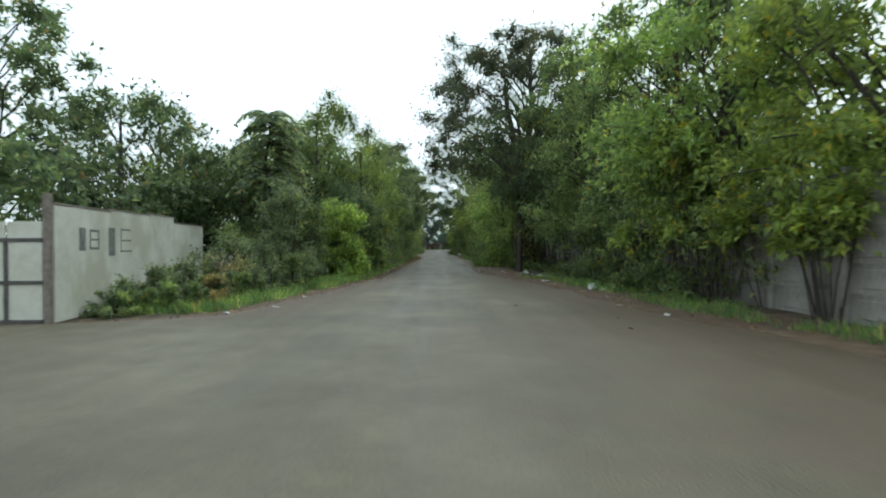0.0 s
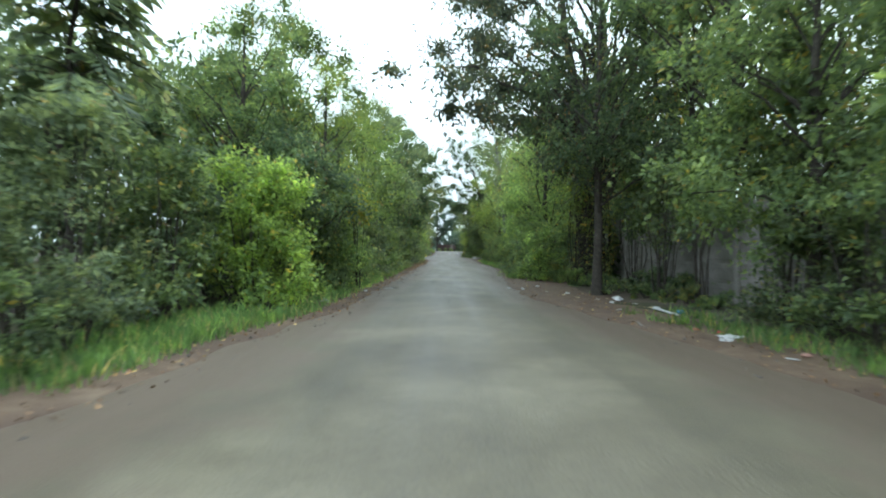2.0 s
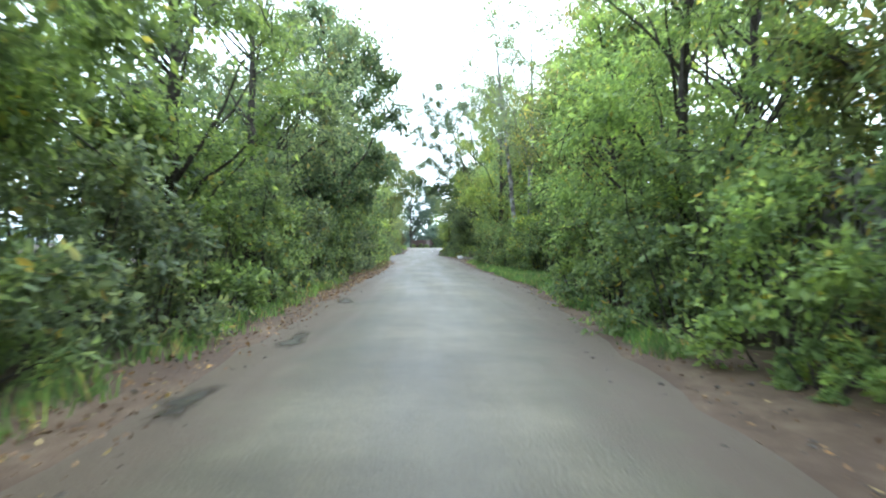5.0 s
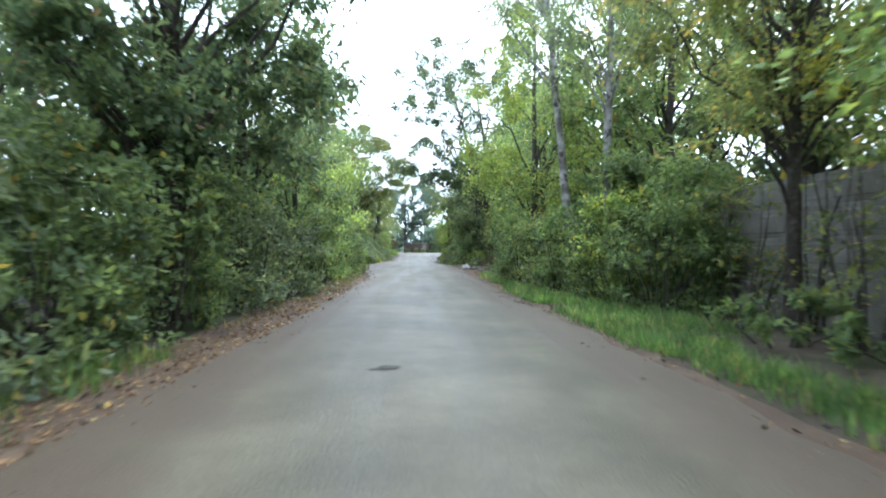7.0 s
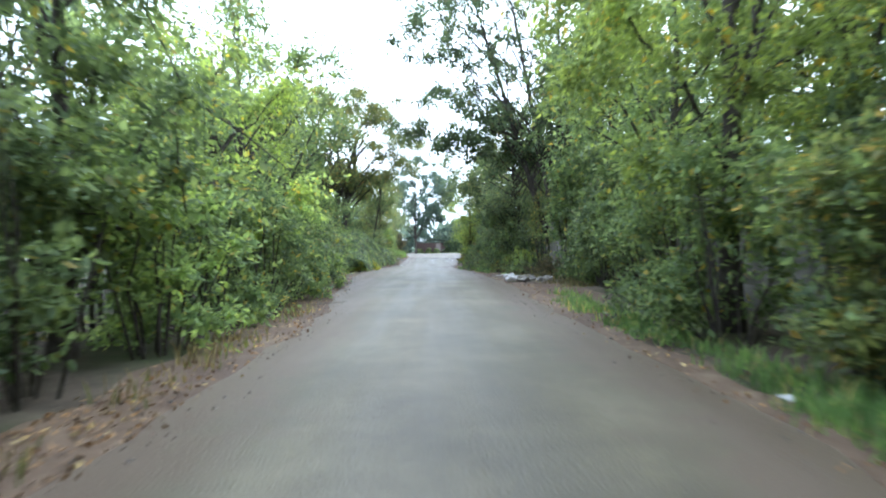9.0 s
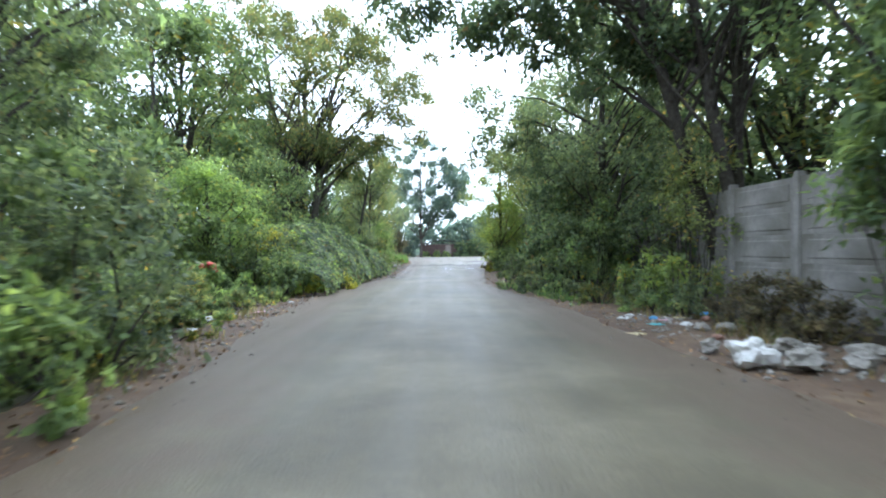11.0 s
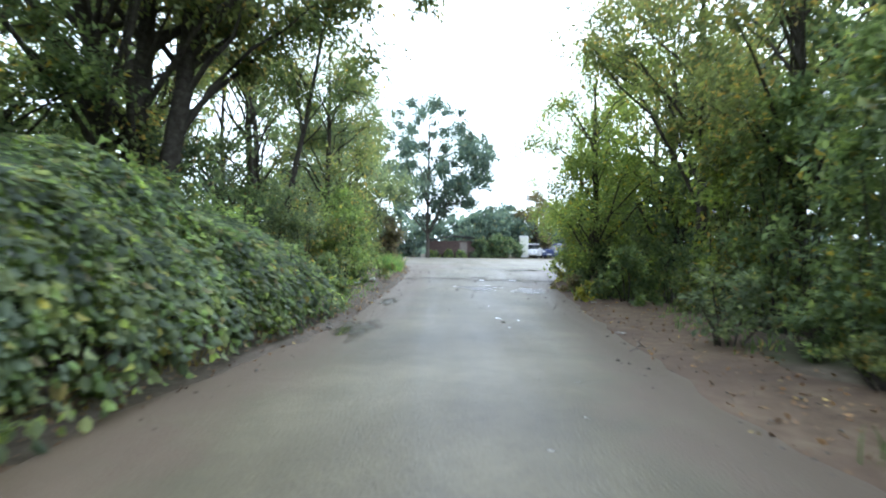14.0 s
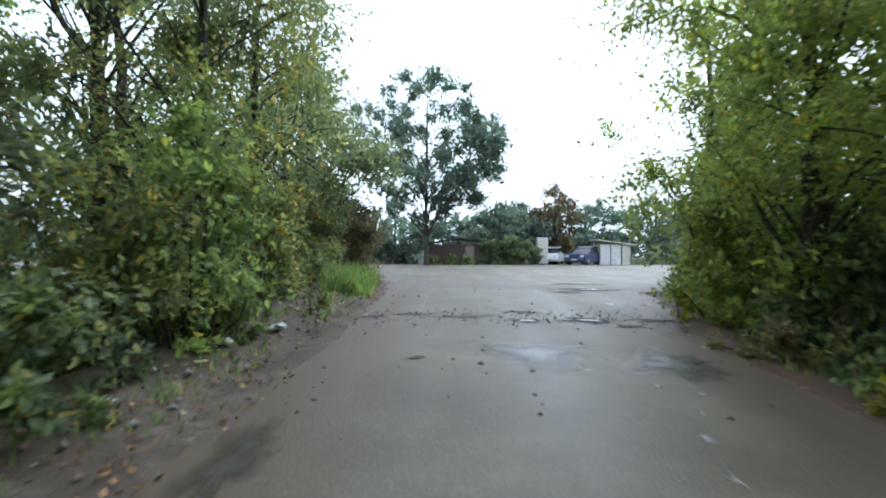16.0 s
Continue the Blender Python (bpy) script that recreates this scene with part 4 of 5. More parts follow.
at, out = clumps(rng, wc, rng.uniform(1.0, 1.9, 300), 14000)
v, t = leaves(rng, at, out, 0.5)
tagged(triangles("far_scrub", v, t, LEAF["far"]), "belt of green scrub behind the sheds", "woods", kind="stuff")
# Unseen leaf belt behind the start, added only to show up in reflections.
wc = np.c_[rng.uniform(-40, 40, 160), rng.uniform(-45, -25, 160), rng.uniform(0.5, 9, 160)]
at, out = clumps(rng, wc, rng.uniform(1.5, 3.2, 160), 7000)
v, t = leaves(rng, at, out, 0.7)
tagged(triangles("woods", v, t, LEAF["green"]), "unseen green woods added behind the start for reflections", "woods", kind="stuff")
for x in (9.2, 10.4):
    bush(x, 147.6, 1.6, 1.4, 2.6, "brown", 2400, 0.16, "dry brown hedge behind the parked cars", lumps=20)
tree(9.3, 147, 7.4, 1.9, 1.8, "brown", 4500, 0.2, 0.14, lumps=40, lump=0.7, label="tree with dry brown foliage beside the parked cars")
for k in range(4):
    bush(3.2 + k * 1.05, 141.6 + 0.2 * (k % 2), 1.6, 1.6, 1.9 + 0.25 * (k % 3), "dark", 2600, 0.15, "dark green bush at the far side of the crossing")
for k, x in enumerate([-13, -11, -8.6, -6.4, -4.6, -3.2]):
    bush(x, 141.2 + 0.3 * (k % 2), 2.2, 1.8, 1.5 + 0.35 * (k % 3), "far", 2200, 0.17, "scrubby bush at the far side of the crossing")
for k in range(3):
    bush(-1.2 + k * 1.3, 140.6, 1.1, 0.8, 0.7, "green", 900, 0.13, "low bush in front of the shed")

# ---- foliage that hangs over the fence, ivy on trunks, weeds ----
for x, y, w, h, kind in [(6.2, 13.4, 2.2, 4.6, "yellow"), (6.4, 16.0, 2.4, 5.0, "yellow"), (6.3, 18.8, 2.4, 5.2, "green"), (6.3, 23.0, 1.8, 4.8, "green"), (7.0, 11.6, 2.0, 4.6, "yellow"), (6.75, 9.6, 1.2, 3.4, "yellow"), (5.6, 77.5, 1.3, 4.4, "green"), (5.7, 57.0, 1.5, 3.6, "green"), (6.0, 75.6, 1.2, 4.6, "green"), (5.9, 74.2, 1.4, 4.4, "grey"), (6.0, 72.0, 1.6, 4.6, "green"), (6.1, 73.2, 1.8, 4.6, "green")]:
    bush(x, y, w, 2.6, h, kind, 4200, 0.14, "tall leafy shrub hanging over the fence", low=1.2, lumps=26)
IVY = "climbing ivy wrapped round a tree trunk"
ivy(5.75, 34.6, 9.5, 0.72, "rusty", 9000, 0.1, IVY)
bush(5.0, 34.2, 0.9, 1.0, 6.4, "yellow", 2600, 0.1, "yellowing creeper hanging beside the ivy-clad trunk", lumps=26, low=1.4)
ivy(-6.9, 100.2, 4.2, 0.6, "rusty", 2600, 0.12, IVY)
for x, y, w, h, low, kind in [(5.9, 28.0, 1.6, 4.6, 1.25, "grey"), (6.0, 30.4, 1.3, 4.6, 1.7, "green"), (6.2, 26.2, 1.0, 4.4, 1.9, "bright")]:
    bush(x, y, w, 1.8, h, kind, 3600, 0.11, "leafy boughs drooping over the concrete fence", low=low, lumps=22)
for x, y, h in [(6.2, 27.2, 0.7), (6.05, 28.6, 0.9), (5.95, 30.0, 0.7)]:
    bush(x, y, 0.8, 1.5, h, "dark", 1800, 0.08, "low dark undergrowth at the foot of the fence", lumps=14)
bush(6.1, 54.0, 1.2, 1.6, 3.2, "green", 3400, 0.11, "leafy shrub in front of the concrete fence", lumps=20)
bush(6.1, 55.2, 1.3, 1.6, 3.6, "green", 3600, 0.11, "leafy shrub in front of the concrete fence", lumps=22)
bush(5.9, 52.3, 1.6, 2.2, 2.6, "rusty", 700, 0.1, "thin twiggy shrub in front of the concrete fence", lumps=20)
bush(6.0, 49.9, 1.4, 2.0, 2.9, "rusty", 900, 0.1, "thin twiggy shrub in front of the concrete fence", lumps=20)
bush(5.3, 36.0, 1.5, 1.6, 3.4, "green", 4500, 0.11, "tangled shrub with yellowing creeper by the fence", lumps=24)
bush(-4.1, 24.4, 2.6, 2.4, 3.3, "lime", 9500, 0.095, "light green creeper heaped over a shrub", lumps=30)
bush(-4.2, 25.8, 2.2, 2.2, 3.2, "lime", 9500, 0.095, "light green creeper heaped over a shrub", lumps=30)
WEED = "tall grey-green weeds at the foot of the fence"
for x, y, w, h, kind in [(-5.5, 12.4, 1.2, 0.6, "green"), (-5.3, 13.6, 1.2, 0.8, "grey"), (-4.9, 14.8, 1.2, 0.7, "green"), (-4.8, 16.2, 1.3, 1.0, "grey"), (-4.5, 17.8, 1.3, 1.1, "green"), (-4.4, 19.0, 1.2, 1.2, "grey"), (-6.1, 11.6, 1.0, 0.5, "green"), (-6.2, 12.8, 1.1, 0.9, "grey"), (-6.0, 14.0, 1.3, 1.3, "grey"), (-5.6, 15.2, 1.3, 1.2, "dry"), (-5.1, 13.2, 0.8, 0.7, "dry"), (-6.35, 11.2, 0.7, 0.5, "grey"), (-6.45, 12.0, 0.8, 0.7, "grey"), (-6.5, 13.2, 0.9, 0.9, "grey"), (-5.9, 16.4, 1.6, 1.7, "grey"), (-5.2, 17.4, 1.4, 1.5, "grey"), (-6.2, 18.2, 1.8, 2.2, "green"), (-5.2, 19.2, 1.6, 2.0, "grey")]:
    bush(x, y, w, 1.4, h, kind, 2600, 0.07, WEED, name="weed", lumps=14)
for x, y, h, kind in [(5.2, 78.9, 0.55, "brown"), (5.4, 80.4, 0.9, "brown"), (4.8, 80.2, 0.5, "brown"), (4.4, 82.6, 0.4, "green"), (4.8, 82.0, 0.7, "grey"), (5.6, 76.8, 0.9, "green"), (5.6, 79.5, 0.8, "brown"), (5.7, 81.2, 0.9, "brown"), (4.5, 83.4, 0.6, "grey"), (5.0, 84.2, 0.8, "green"), (4.0, 84.8, 0.5, "rusty"), (3.7, 85.9, 0.5, "grey"), (3.3, 87.0, 0.6, "green"), (2.9, 88.2, 0.55, "grey"), (2.5, 89.6, 0.6, "green"), (3.9, 93.6, 0.5, "rusty"), (4.3, 95.4, 0.6, "green"), (3.6, 102.4, 0.5, "green"), (4.3, 102.1, 0.6, "bright"), (4.9, 101.6, 0.7, "green"), (5.0, 100.2, 0.6, "rusty"), (3.2, 103.4, 0.5, "dry")]:
    bush(x, y, 1.3, 1.6, h, kind, 2300, 0.055, "low yellowing weeds beside the rubbish", name="weed", lumps=16)
for x, y, h in [(-4.5, 87.3, 1.9), (-4.9, 88.3, 2.05)]:
    bush(x, y, 0.9, 0.9, h, "golden", 200, 0.085, "yellow leaves on a shrub above the creeper", lumps=8, low=h - 0.5)
bush(3.6, 96.2, 1.0, 1.0, 1.2, "grey", 1100, 0.085, "small grey-green shrub on the trodden dirt", lumps=12)
for x, y in [(-3.1, 90.4), (-2.75, 89.8), (-3.4, 87.6), (3.0, 101.5), (3.3, 106.2), (-3.7, 91.2)]:
    bush(x, y, 0.5, 0.6, 0.6 if y < 100 else 0.5, "golden", 260, 0.075, "small plant with yellow leaves at the verge", name="weed", lumps=6)

for x, y, h in [(4.6, 83.2, 1.3), (4.3, 83.9, 0.9), (4.9, 82.6, 1.5), (5.1, 83.5, 1.1)]:
    bush(x, y, 0.3, 0.3, h, "yellow", 420, 0.09, "tall thin weed with pale yellowish leaves", name="weed", lumps=9)
for x, y, w, h, kind in [(3.9, 105.8, 1.7, 1.8, "yellow"), (4.0, 103.6, 1.5, 1.5, "green"), (4.9, 107.6, 1.8, 1.8, "yellow"), (4.0, 101.6, 1.4, 1.3, "green"), (5.4, 109.2, 1.8, 1.7, "green"), (3.7, 104.7, 0.8, 0.8, "yellow")]:
    bush(x, y, w, 1.7, h, kind, 4200, 0.085, "bushy yellowing shrub beside the crossing", lumps=18)
bush(-3.0, 103.4, 1.5, 1.6, 2.8, "bright", 5200, 0.085, "yellow-green shrub above the muddy verge", lumps=26)
for k in range(26):
    y = 91.5 + 0.95 * k
    bush(float(left_edge(y)) - 0.55 - 0.2 * (k % 3), y, 0.5, 0.7, 0.18 + 0.1 * (k % 4), ("rusty", "green", "grey")[k % 3], 420, 0.055, "small tuft of weeds on the muddy ridge", name="weed", lumps=7)

for x, y, w, h, kind in [(4.6, 59.4, 1.5, 2.5, "green"), (5.0, 56.2, 1.6, 2.7, "yellow"), (4.4, 61.4, 1.4, 2.3, "rusty")]:
    bush(x, y, w, 1.8, h, kind, 3600, 0.1, "mixed shrub with some yellow leaves behind the grass", lumps=20)
for x, y, w, h, kind in [(4.9, 32.4, 1.0, 0.45, "green"), (4.7, 33.4, 1.1, 0.6, "bright"), (4.3, 34.6, 1.0, 0.5, "green"), (4.6, 35.6, 1.2, 0.8, "rusty"), (3.7, 35.6, 0.9, 0.45, "bright"), (5.3, 31.2, 0.9, 0.5, "green"), (5.6, 29.4, 1.2, 0.5, "grey"), (5.5, 27.6, 1.4, 0.4, "green"), (5.8, 26.2, 1.2, 0.5, "rusty"), (5.9, 24.8, 1.2, 0.45, "green"), (4.5, 28.9, 0.6, 0.28, "grey")]:
    bush(x, y, w, 1.2, h, kind, 2000, 0.065, "low green weeds creeping over the dirt verge", name="weed", lumps=14)

for y, h in [(70.6, 2.4), (72.2, 2.2), (73.8, 2.7), (75.4, 2.3), (77.2, 2.4)]:
    bush(5.85, y, 1.2, 2.0, h, "green", 3200, 0.115, "leafy shrub growing against the concrete fence", lumps=20)
for x, y, w, h in [(-2.45, 112.6, 1.0, 1.9), (-2.9, 113.8, 1.4, 2.4)]:
    bush(x, y, w, 1.0, h, "brown", 2600, 0.08, "half-dry brown shrub at the corner of the crossing", lumps=18)

# feathered fronds of the young tree
rng = np.random.default_rng(77)
crown_top = thing("feathered_tree", pose(-6.4, 21.7, 0), "young tree with long drooping feathered leaves", "tree")
pieces, wood = [], [limb(rng, (0, 0, -0.05), (0.1, 0.1, 6.5), 0.09, 0.03, 8)]
for k in range(76):
    a = rng.uniform(0, 2 * np.pi)
    z0 = rng.uniform(3.6, 6.5)
    far = rng.uniform(1.0, 1.7) * (1.15 - 0.45 * (z0 - 3.6) / 2.9)
    s = np.linspace(0, 1, 14)[:, None]
    way = np.array([np.cos(a), np.sin(a), 0])
    rib = np.array([0.1, 0.1, z0]) + way * far * s + np.array([0, 0, 1.0]) * (0.75 * s - 1.05 * s**2) * far
    wood.append(tube(rib, np.linspace(0.012, 0.004, 14), 4))
    for side in (-1, 1):
        q = np.cross(way, [0, 0, 1]) * side
        o = np.tile(q * 1.8 + way * 0.7, (12, 1))
        pieces.append(leaves(rng, rib[2:], o, 0.34, 0.36, 0.7, 0.15))
v, t = joined(wood)
triangles("trunk", v, t, MAT_BARK, crown_top)
v, t = joined(pieces)
triangles("crown", v, t, LEAF["grey"], crown_top)

# ---- grass, fallen leaves, gravel ----
rng = np.random.default_rng(31)


def along(count, y0, y1, side, a, b):
    """Places at a to b metres outside the lane's edge."""
    y = rng.uniform(y0, y1, count)
    d = rng.uniform(a, b, count)
    x = left_edge(y) - d if side < 0 else right_edge(y) + d
    return np.c_[x, y, gz(y) - 0.01]


def turf(name, spans, label, mat=MAT_GRASS, high=0.2, bare=0.0):
    p = np.concatenate([along(*s) for s in spans])
    keep = np.array([noise.noise((q[0] * 0.7, q[1] * 0.7, 5)) > bare for q in p])
    p = p[keep]
    return grass(name, p, high * rng.uniform(0.4, 1.3, len(p)), mat, label, rng, 4, 0.08, 0.019)


turf("verge_grass", [(2600, 11.5, 24, -1, 0.5, 2.4), (900, 24, 50, -1, 0.5, 1.2), (700, 98, 116, -1, 0.4, 1.2)], "fresh green grass along the verge", bare=-0.35, high=0.24)
turf("roadside_grass", [(1400, 7, 24, 1, 0.9, 2.2), (700, 37, 44, 1, 0.3, 0.9), (1500, 44, 51, 1, 0.45, 1.9), (4200, 50, 61, 1, 0.25, 2.4), (700, 60, 72, 1, 0.4, 1.2), (420, 84, 92, 1, 0.4, 1.3), (50, 95, 101, 1, 1.2, 2.4), (450, 102, 112, 1, 0.4, 1.3)], "green grass between the lane and the bushes", bare=-0.2)
turf("corner_grass", [(700, 108.5, 111.5, -1, 0.3, 1.1)], "tall pale green grass at the corner", high=0.55, bare=-1)
turf("dry_grass", [(700, 74, 86, 1, 1.2, 2.6), (350, 44, 70, -1, 0.3, 0.9), (350, 76, 100, -1, 0.3, 0.9)], "dry straw-coloured grass on the verge", MAT_DRY, 0.22)

p = np.concatenate([along(4200, 22, 76, -1, -0.25, 1.0), along(2600, 76, 115, -1, -0.1, 1.0), along(1100, 8, 40, 1, 0.0, 2.2), along(900, 40, 70, 1, -0.25, 0.7), along(2600, 43, 62, -1, -0.1, 0.9), along(1900, 70, 112, 1, -0.15, 1.8), along(500, 9.5, 22, -1, -0.3, 0.9)])
p[:, 2] += 0.035
p[:, 2] += [bank_height(q[0], q[1]) for q in p]
u = rng.normal(size=p.shape) * [1, 1, 0.25]
v, t = leaves(rng, p, u, 0.056, 0.65, 0.0, 0.25)
tagged(triangles("fallen_leaves", v, t, MAT_LITTER), "brown and yellow fallen leaves along the edges", "leaves", kind="stuff")


def pebble_field(name, places, sizes, mat, label):
    """Small angular stones, half sunk."""
    base = np.array([[1, 0, 0], [0, 1, 0], [-1, 0, 0], [0, -1, 0], [0, 0, 0.8], [0, 0, -0.5]])
    tri = np.array([[0, 1, 4], [1, 2, 4], [2, 3, 4], [3, 0, 4], [1, 0, 5], [2, 1, 5], [3, 2, 5], [0, 3, 5]])
    n = len(places)
    v = base[None] * rng.uniform(0.55, 1.3, (n, 6, 3)) * sizes[:, None, None] + places[:, None]
    t = tri[None] + (np.arange(n) * 6)[:, None, None]
    return tagged(triangles(name, v.reshape(-1, 3), t.reshape(-1, 3), mat), label, "gravel", kind="stuff")


p = np.concatenate([along(1500, 6, 116, -1, -0.5, 0.7), along(1700, 6, 114, 1, -0.6, 1.0), np.c_[rng.uniform(-1.5, 2.5, 160), rng.uniform(99, 111, 160), np.zeros(160)], np.c_[rng.uniform(-1.8, 3.2, 700), rng.normal(105.9, 0.4, 700), np.zeros(700)]])
p[:, 2] = [road_top(q[0], q[1]) - 0.002 for q in p]
pebble_field("gravel", p, rng.uniform(0.006, 0.02, len(p)) * rng.choice([1, 1, 1, 1.8], len(p)), MAT_GRIT, "loose gravel and crumbs of asphalt")


p = np.concatenate([np.c_[rng.normal(4.1, 0.5, 150), rng.normal(77.6, 0.5, 150), np.zeros(150)], np.c_[rng.normal(4.1, 0.6, 160), rng.normal(80.9, 0.9, 160), np.zeros(160)], np.c_[rng.uniform(-3.0, -2.0, 90), rng.uniform(97, 108, 90), np.zeros(90)], np.c_[left_edge(np.linspace(76, 88, 150)) - rng.uniform(-0.1, 0.7, 150), np.linspace(76, 88, 150), np.zeros(150)]])
p = p[(p[:, 0] > 3.1) | (p[:, 0] < 0)]
p[:, 2] = gz(p[:, 1]) + 0.015 + np.array([bank_height(q[0], q[1]) for q in p])
pebble_field("rubble", p, rng.uniform(0.012, 0.06, len(p)), MAT_STONE, "scattered pale rubble crumbs beside the lane")

# ---- puddles, patches and potholes ----
def patch(name, x, y, rx, ry, lift, mat, label, category, seed):
    """A thin film with a torn outline; "rim" grows from the middle to the edge."""
    pts, rims = [(x, y, road_top(x, y) + lift)], [0.0]
    rings = 5
    for ring in range(1, rings + 1):
        s = ring / rings
        for k in range(60):
            a = 2 * math.pi * k / 60
            r = 0.9 + 0.7 * noise.noise((math.cos(a) * 1.3, math.sin(a) * 1.3, seed * 3.7)) + 0.35 * noise.noise((math.cos(a) * 3, math.sin(a) * 3, seed * 1.3))
            r = max(r, 0.45) * s * 1.15
            px, py = x + math.cos(a) * rx * r, y + math.sin(a) * ry * r
            pts.append((px, py, road_top(px, py) + lift))
            rims.append(s)
    faces = [(0, k + 1, (k + 1) % 60 + 1) for k in range(60)]
    for ring in range(rings - 1):
        o = 1 + ring * 60
        faces += [(o + k, o + 60 + k, o + 60 + (k + 1) % 60, o + (k + 1) % 60) for k in range(60)]
    ob = mesh_object(name, pts, faces, mat, smooth=True)
    rim = ob.data.attributes.new("rim", "FLOAT", "POINT")
    for i, s in enumerate(rims):
        rim.data[i].value = s
    return tagged(ob, label, category, kind="" if category == "road marking" else "structure")


def frayed(m, scale, start=0.75, full=1.15):
    """Lets a thin film break up into grains towards its rim."""
    n, l = m.node_tree.nodes, m.node_tree.links
    b = n["Principled BSDF"]
    at = n.new("ShaderNodeAttribute")
    at.attribute_name = "rim"
    co = n.new("ShaderNodeTexCoord")
    nz = node(n, "ShaderNodeTexNoise", Scale=scale, Detail=6.0, Roughness=0.7)
    l.new(co.outputs["Object"], nz.inputs["Vector"])
    ad = n.new("ShaderNodeMath")
    ad.operation = "ADD"
    l.new(at.outputs["Fac"], ad.inputs[0])
    l.new(nz.outputs["Fac"], ad.inputs[1])
    r = ramp(n, [(0.0, (1, 1, 1)), (1.0, (0, 0, 0))])
    mr = n.new("ShaderNodeMapRange")
    mr.inputs["From Min"].default_value, mr.inputs["From Max"].default_value = start, full
    l.new(ad.outputs[0], mr.inputs["Value"])
    l.new(mr.outputs["Result"], r.inputs["Fac"])
    l.new(r.outputs["Color"], b.inputs["Alpha"])
    return m


frayed(MAT_WATER, 6.0, 0.7, 1.05)
MAT_WET = frayed(surface("wet_asphalt", [(0.3, (0.05, 0.043, 0.034)), (0.6, (0.075, 0.066, 0.054))], 3.0, 0.35, 0.45, 0.15, 40.0), 4.0, 0.6, 1.3)
for k, (x, y, rx, ry) in enumerate([(-1.72, 35.2, 0.24, 0.6), (-1.85, 29.9, 0.42, 0.9), (-1.87, 32.9, 0.26, 0.4), (0.6, 103.4, 0.7, 0.9), (1.9, 103.0, 0.5, 0.7), (-1.5, 38.0, 0.25, 0.7), (-1.7, 32.6, 0.2, 0.5), (-1.5, 43, 0.2, 0.8), (-1.65, 97.2, 0.42, 1.7), (-1.5, 100.6, 0.25, 0.9)]):
    patch("damp_patch", x, y, rx, ry, 0.008, MAT_WET, "damp dark patch at the ragged edge of the asphalt", "puddle", k)
for k, (x, y, rx, ry) in enumerate([(-1.8, 97.0, 0.22, 1.1), (0.85, 105.5, 0.22, 0.12), (1.75, 105.6, 0.22, 0.1), (2.6, 107.4, 0.16, 0.07), (3.0, 110.3, 0.45, 0.16), (2.9, 112.5, 0.7, 0.18), (0.64, 98.3, 0.09, 0.1), (0.98, 98.1, 0.08, 0.04), (0.72, 97.3, 0.05, 0.05), (0.5, 98.9, 0.05, 0.04), (0.62, 99.9, 0.05, 0.06), (2.0, 110.2, 0.4, 0.1)]):
    patch("puddle", x, y, rx, ry, 0.013, MAT_WATER, "shallow rain puddle on the asphalt", "puddle", k + 12)
MAT_PATCH = frayed(surface("crumbled_asphalt", [(0.3, (0.018, 0.016, 0.014)), (0.6, (0.06, 0.054, 0.046))], 7.0, 0.7, 0.35, 1.0, 30.0), 6.0, 0.85, 1.3)
for k, (x, y, rx, ry) in enumerate([(1.75, 105.6, 0.5, 0.3), (0.85, 105.5, 0.3, 0.24), (3.0, 110.3, 0.8, 0.4), (2.3, 109.6, 0.5, 0.3), (0.9, 106.3, 0.32, 0.13), (-0.6, 103.2, 0.12, 0.1), (2.2, 105.2, 0.25, 0.13), (0.0, 105.9, 0.5, 0.16), (-0.8, 106.2, 0.45, 0.14), (-1.4, 106.0, 0.3, 0.2), (2.7, 105.7, 0.4, 0.2), (3.2, 112.2, 0.9, 0.25), (-0.3, 57.2, 0.13, 0.08), (-0.5, 33.0, 0.2, 0.14), (0.2, 49.0, 0.2, 0.12)] ):
    patch("asphalt_hollow", x, y, rx, ry, 0.009, MAT_PATCH, "dark crumbled hollow in the asphalt", "pothole", k + 30)
# White colour stands in for wet glints; the narrow central marks are line remnants.
MAT_GLINT_AND_LINE = frayed(surface("white_glints_and_line", [(0.4, (0.16, 0.15, 0.13)), (0.55, (0.5, 0.49, 0.45))], 9.0, 0.9, 0.2, 0.2, 40.0), 9.0, 0.5, 1.2)
for k, (x, y, rx, ry) in enumerate([(0.58, 93.8, 0.06, 0.05), (0.95, 93.7, 0.07, 0.05), (0.35, 91.9, 0.06, 0.06), (0.52, 91.1, 0.05, 0.08), (0.75, 92.6, 0.04, 0.1), (0.6, 89.4, 0.05, 0.08), (1.45, 102.2, 0.07, 0.14), (1.72, 102.0, 0.08, 0.08), (1.3, 101.0, 0.06, 0.16), (1.18, 100.4, 0.05, 0.12), (1.5, 101.5, 0.04, 0.1), (0.9, 103.6, 0.07, 0.05), (0.0, 27.4, 0.03, 0.8), (0.02, 25.5, 0.035, 0.5), (0.03, 29.4, 0.03, 0.5), (0.01, 24.2, 0.025, 0.3)]):
    patch("glint_and_line_mark", x, y, rx, ry, 0.008, MAT_GLINT_AND_LINE, "white mark for painted wet glints and worn centre line", "road marking", k + 60)


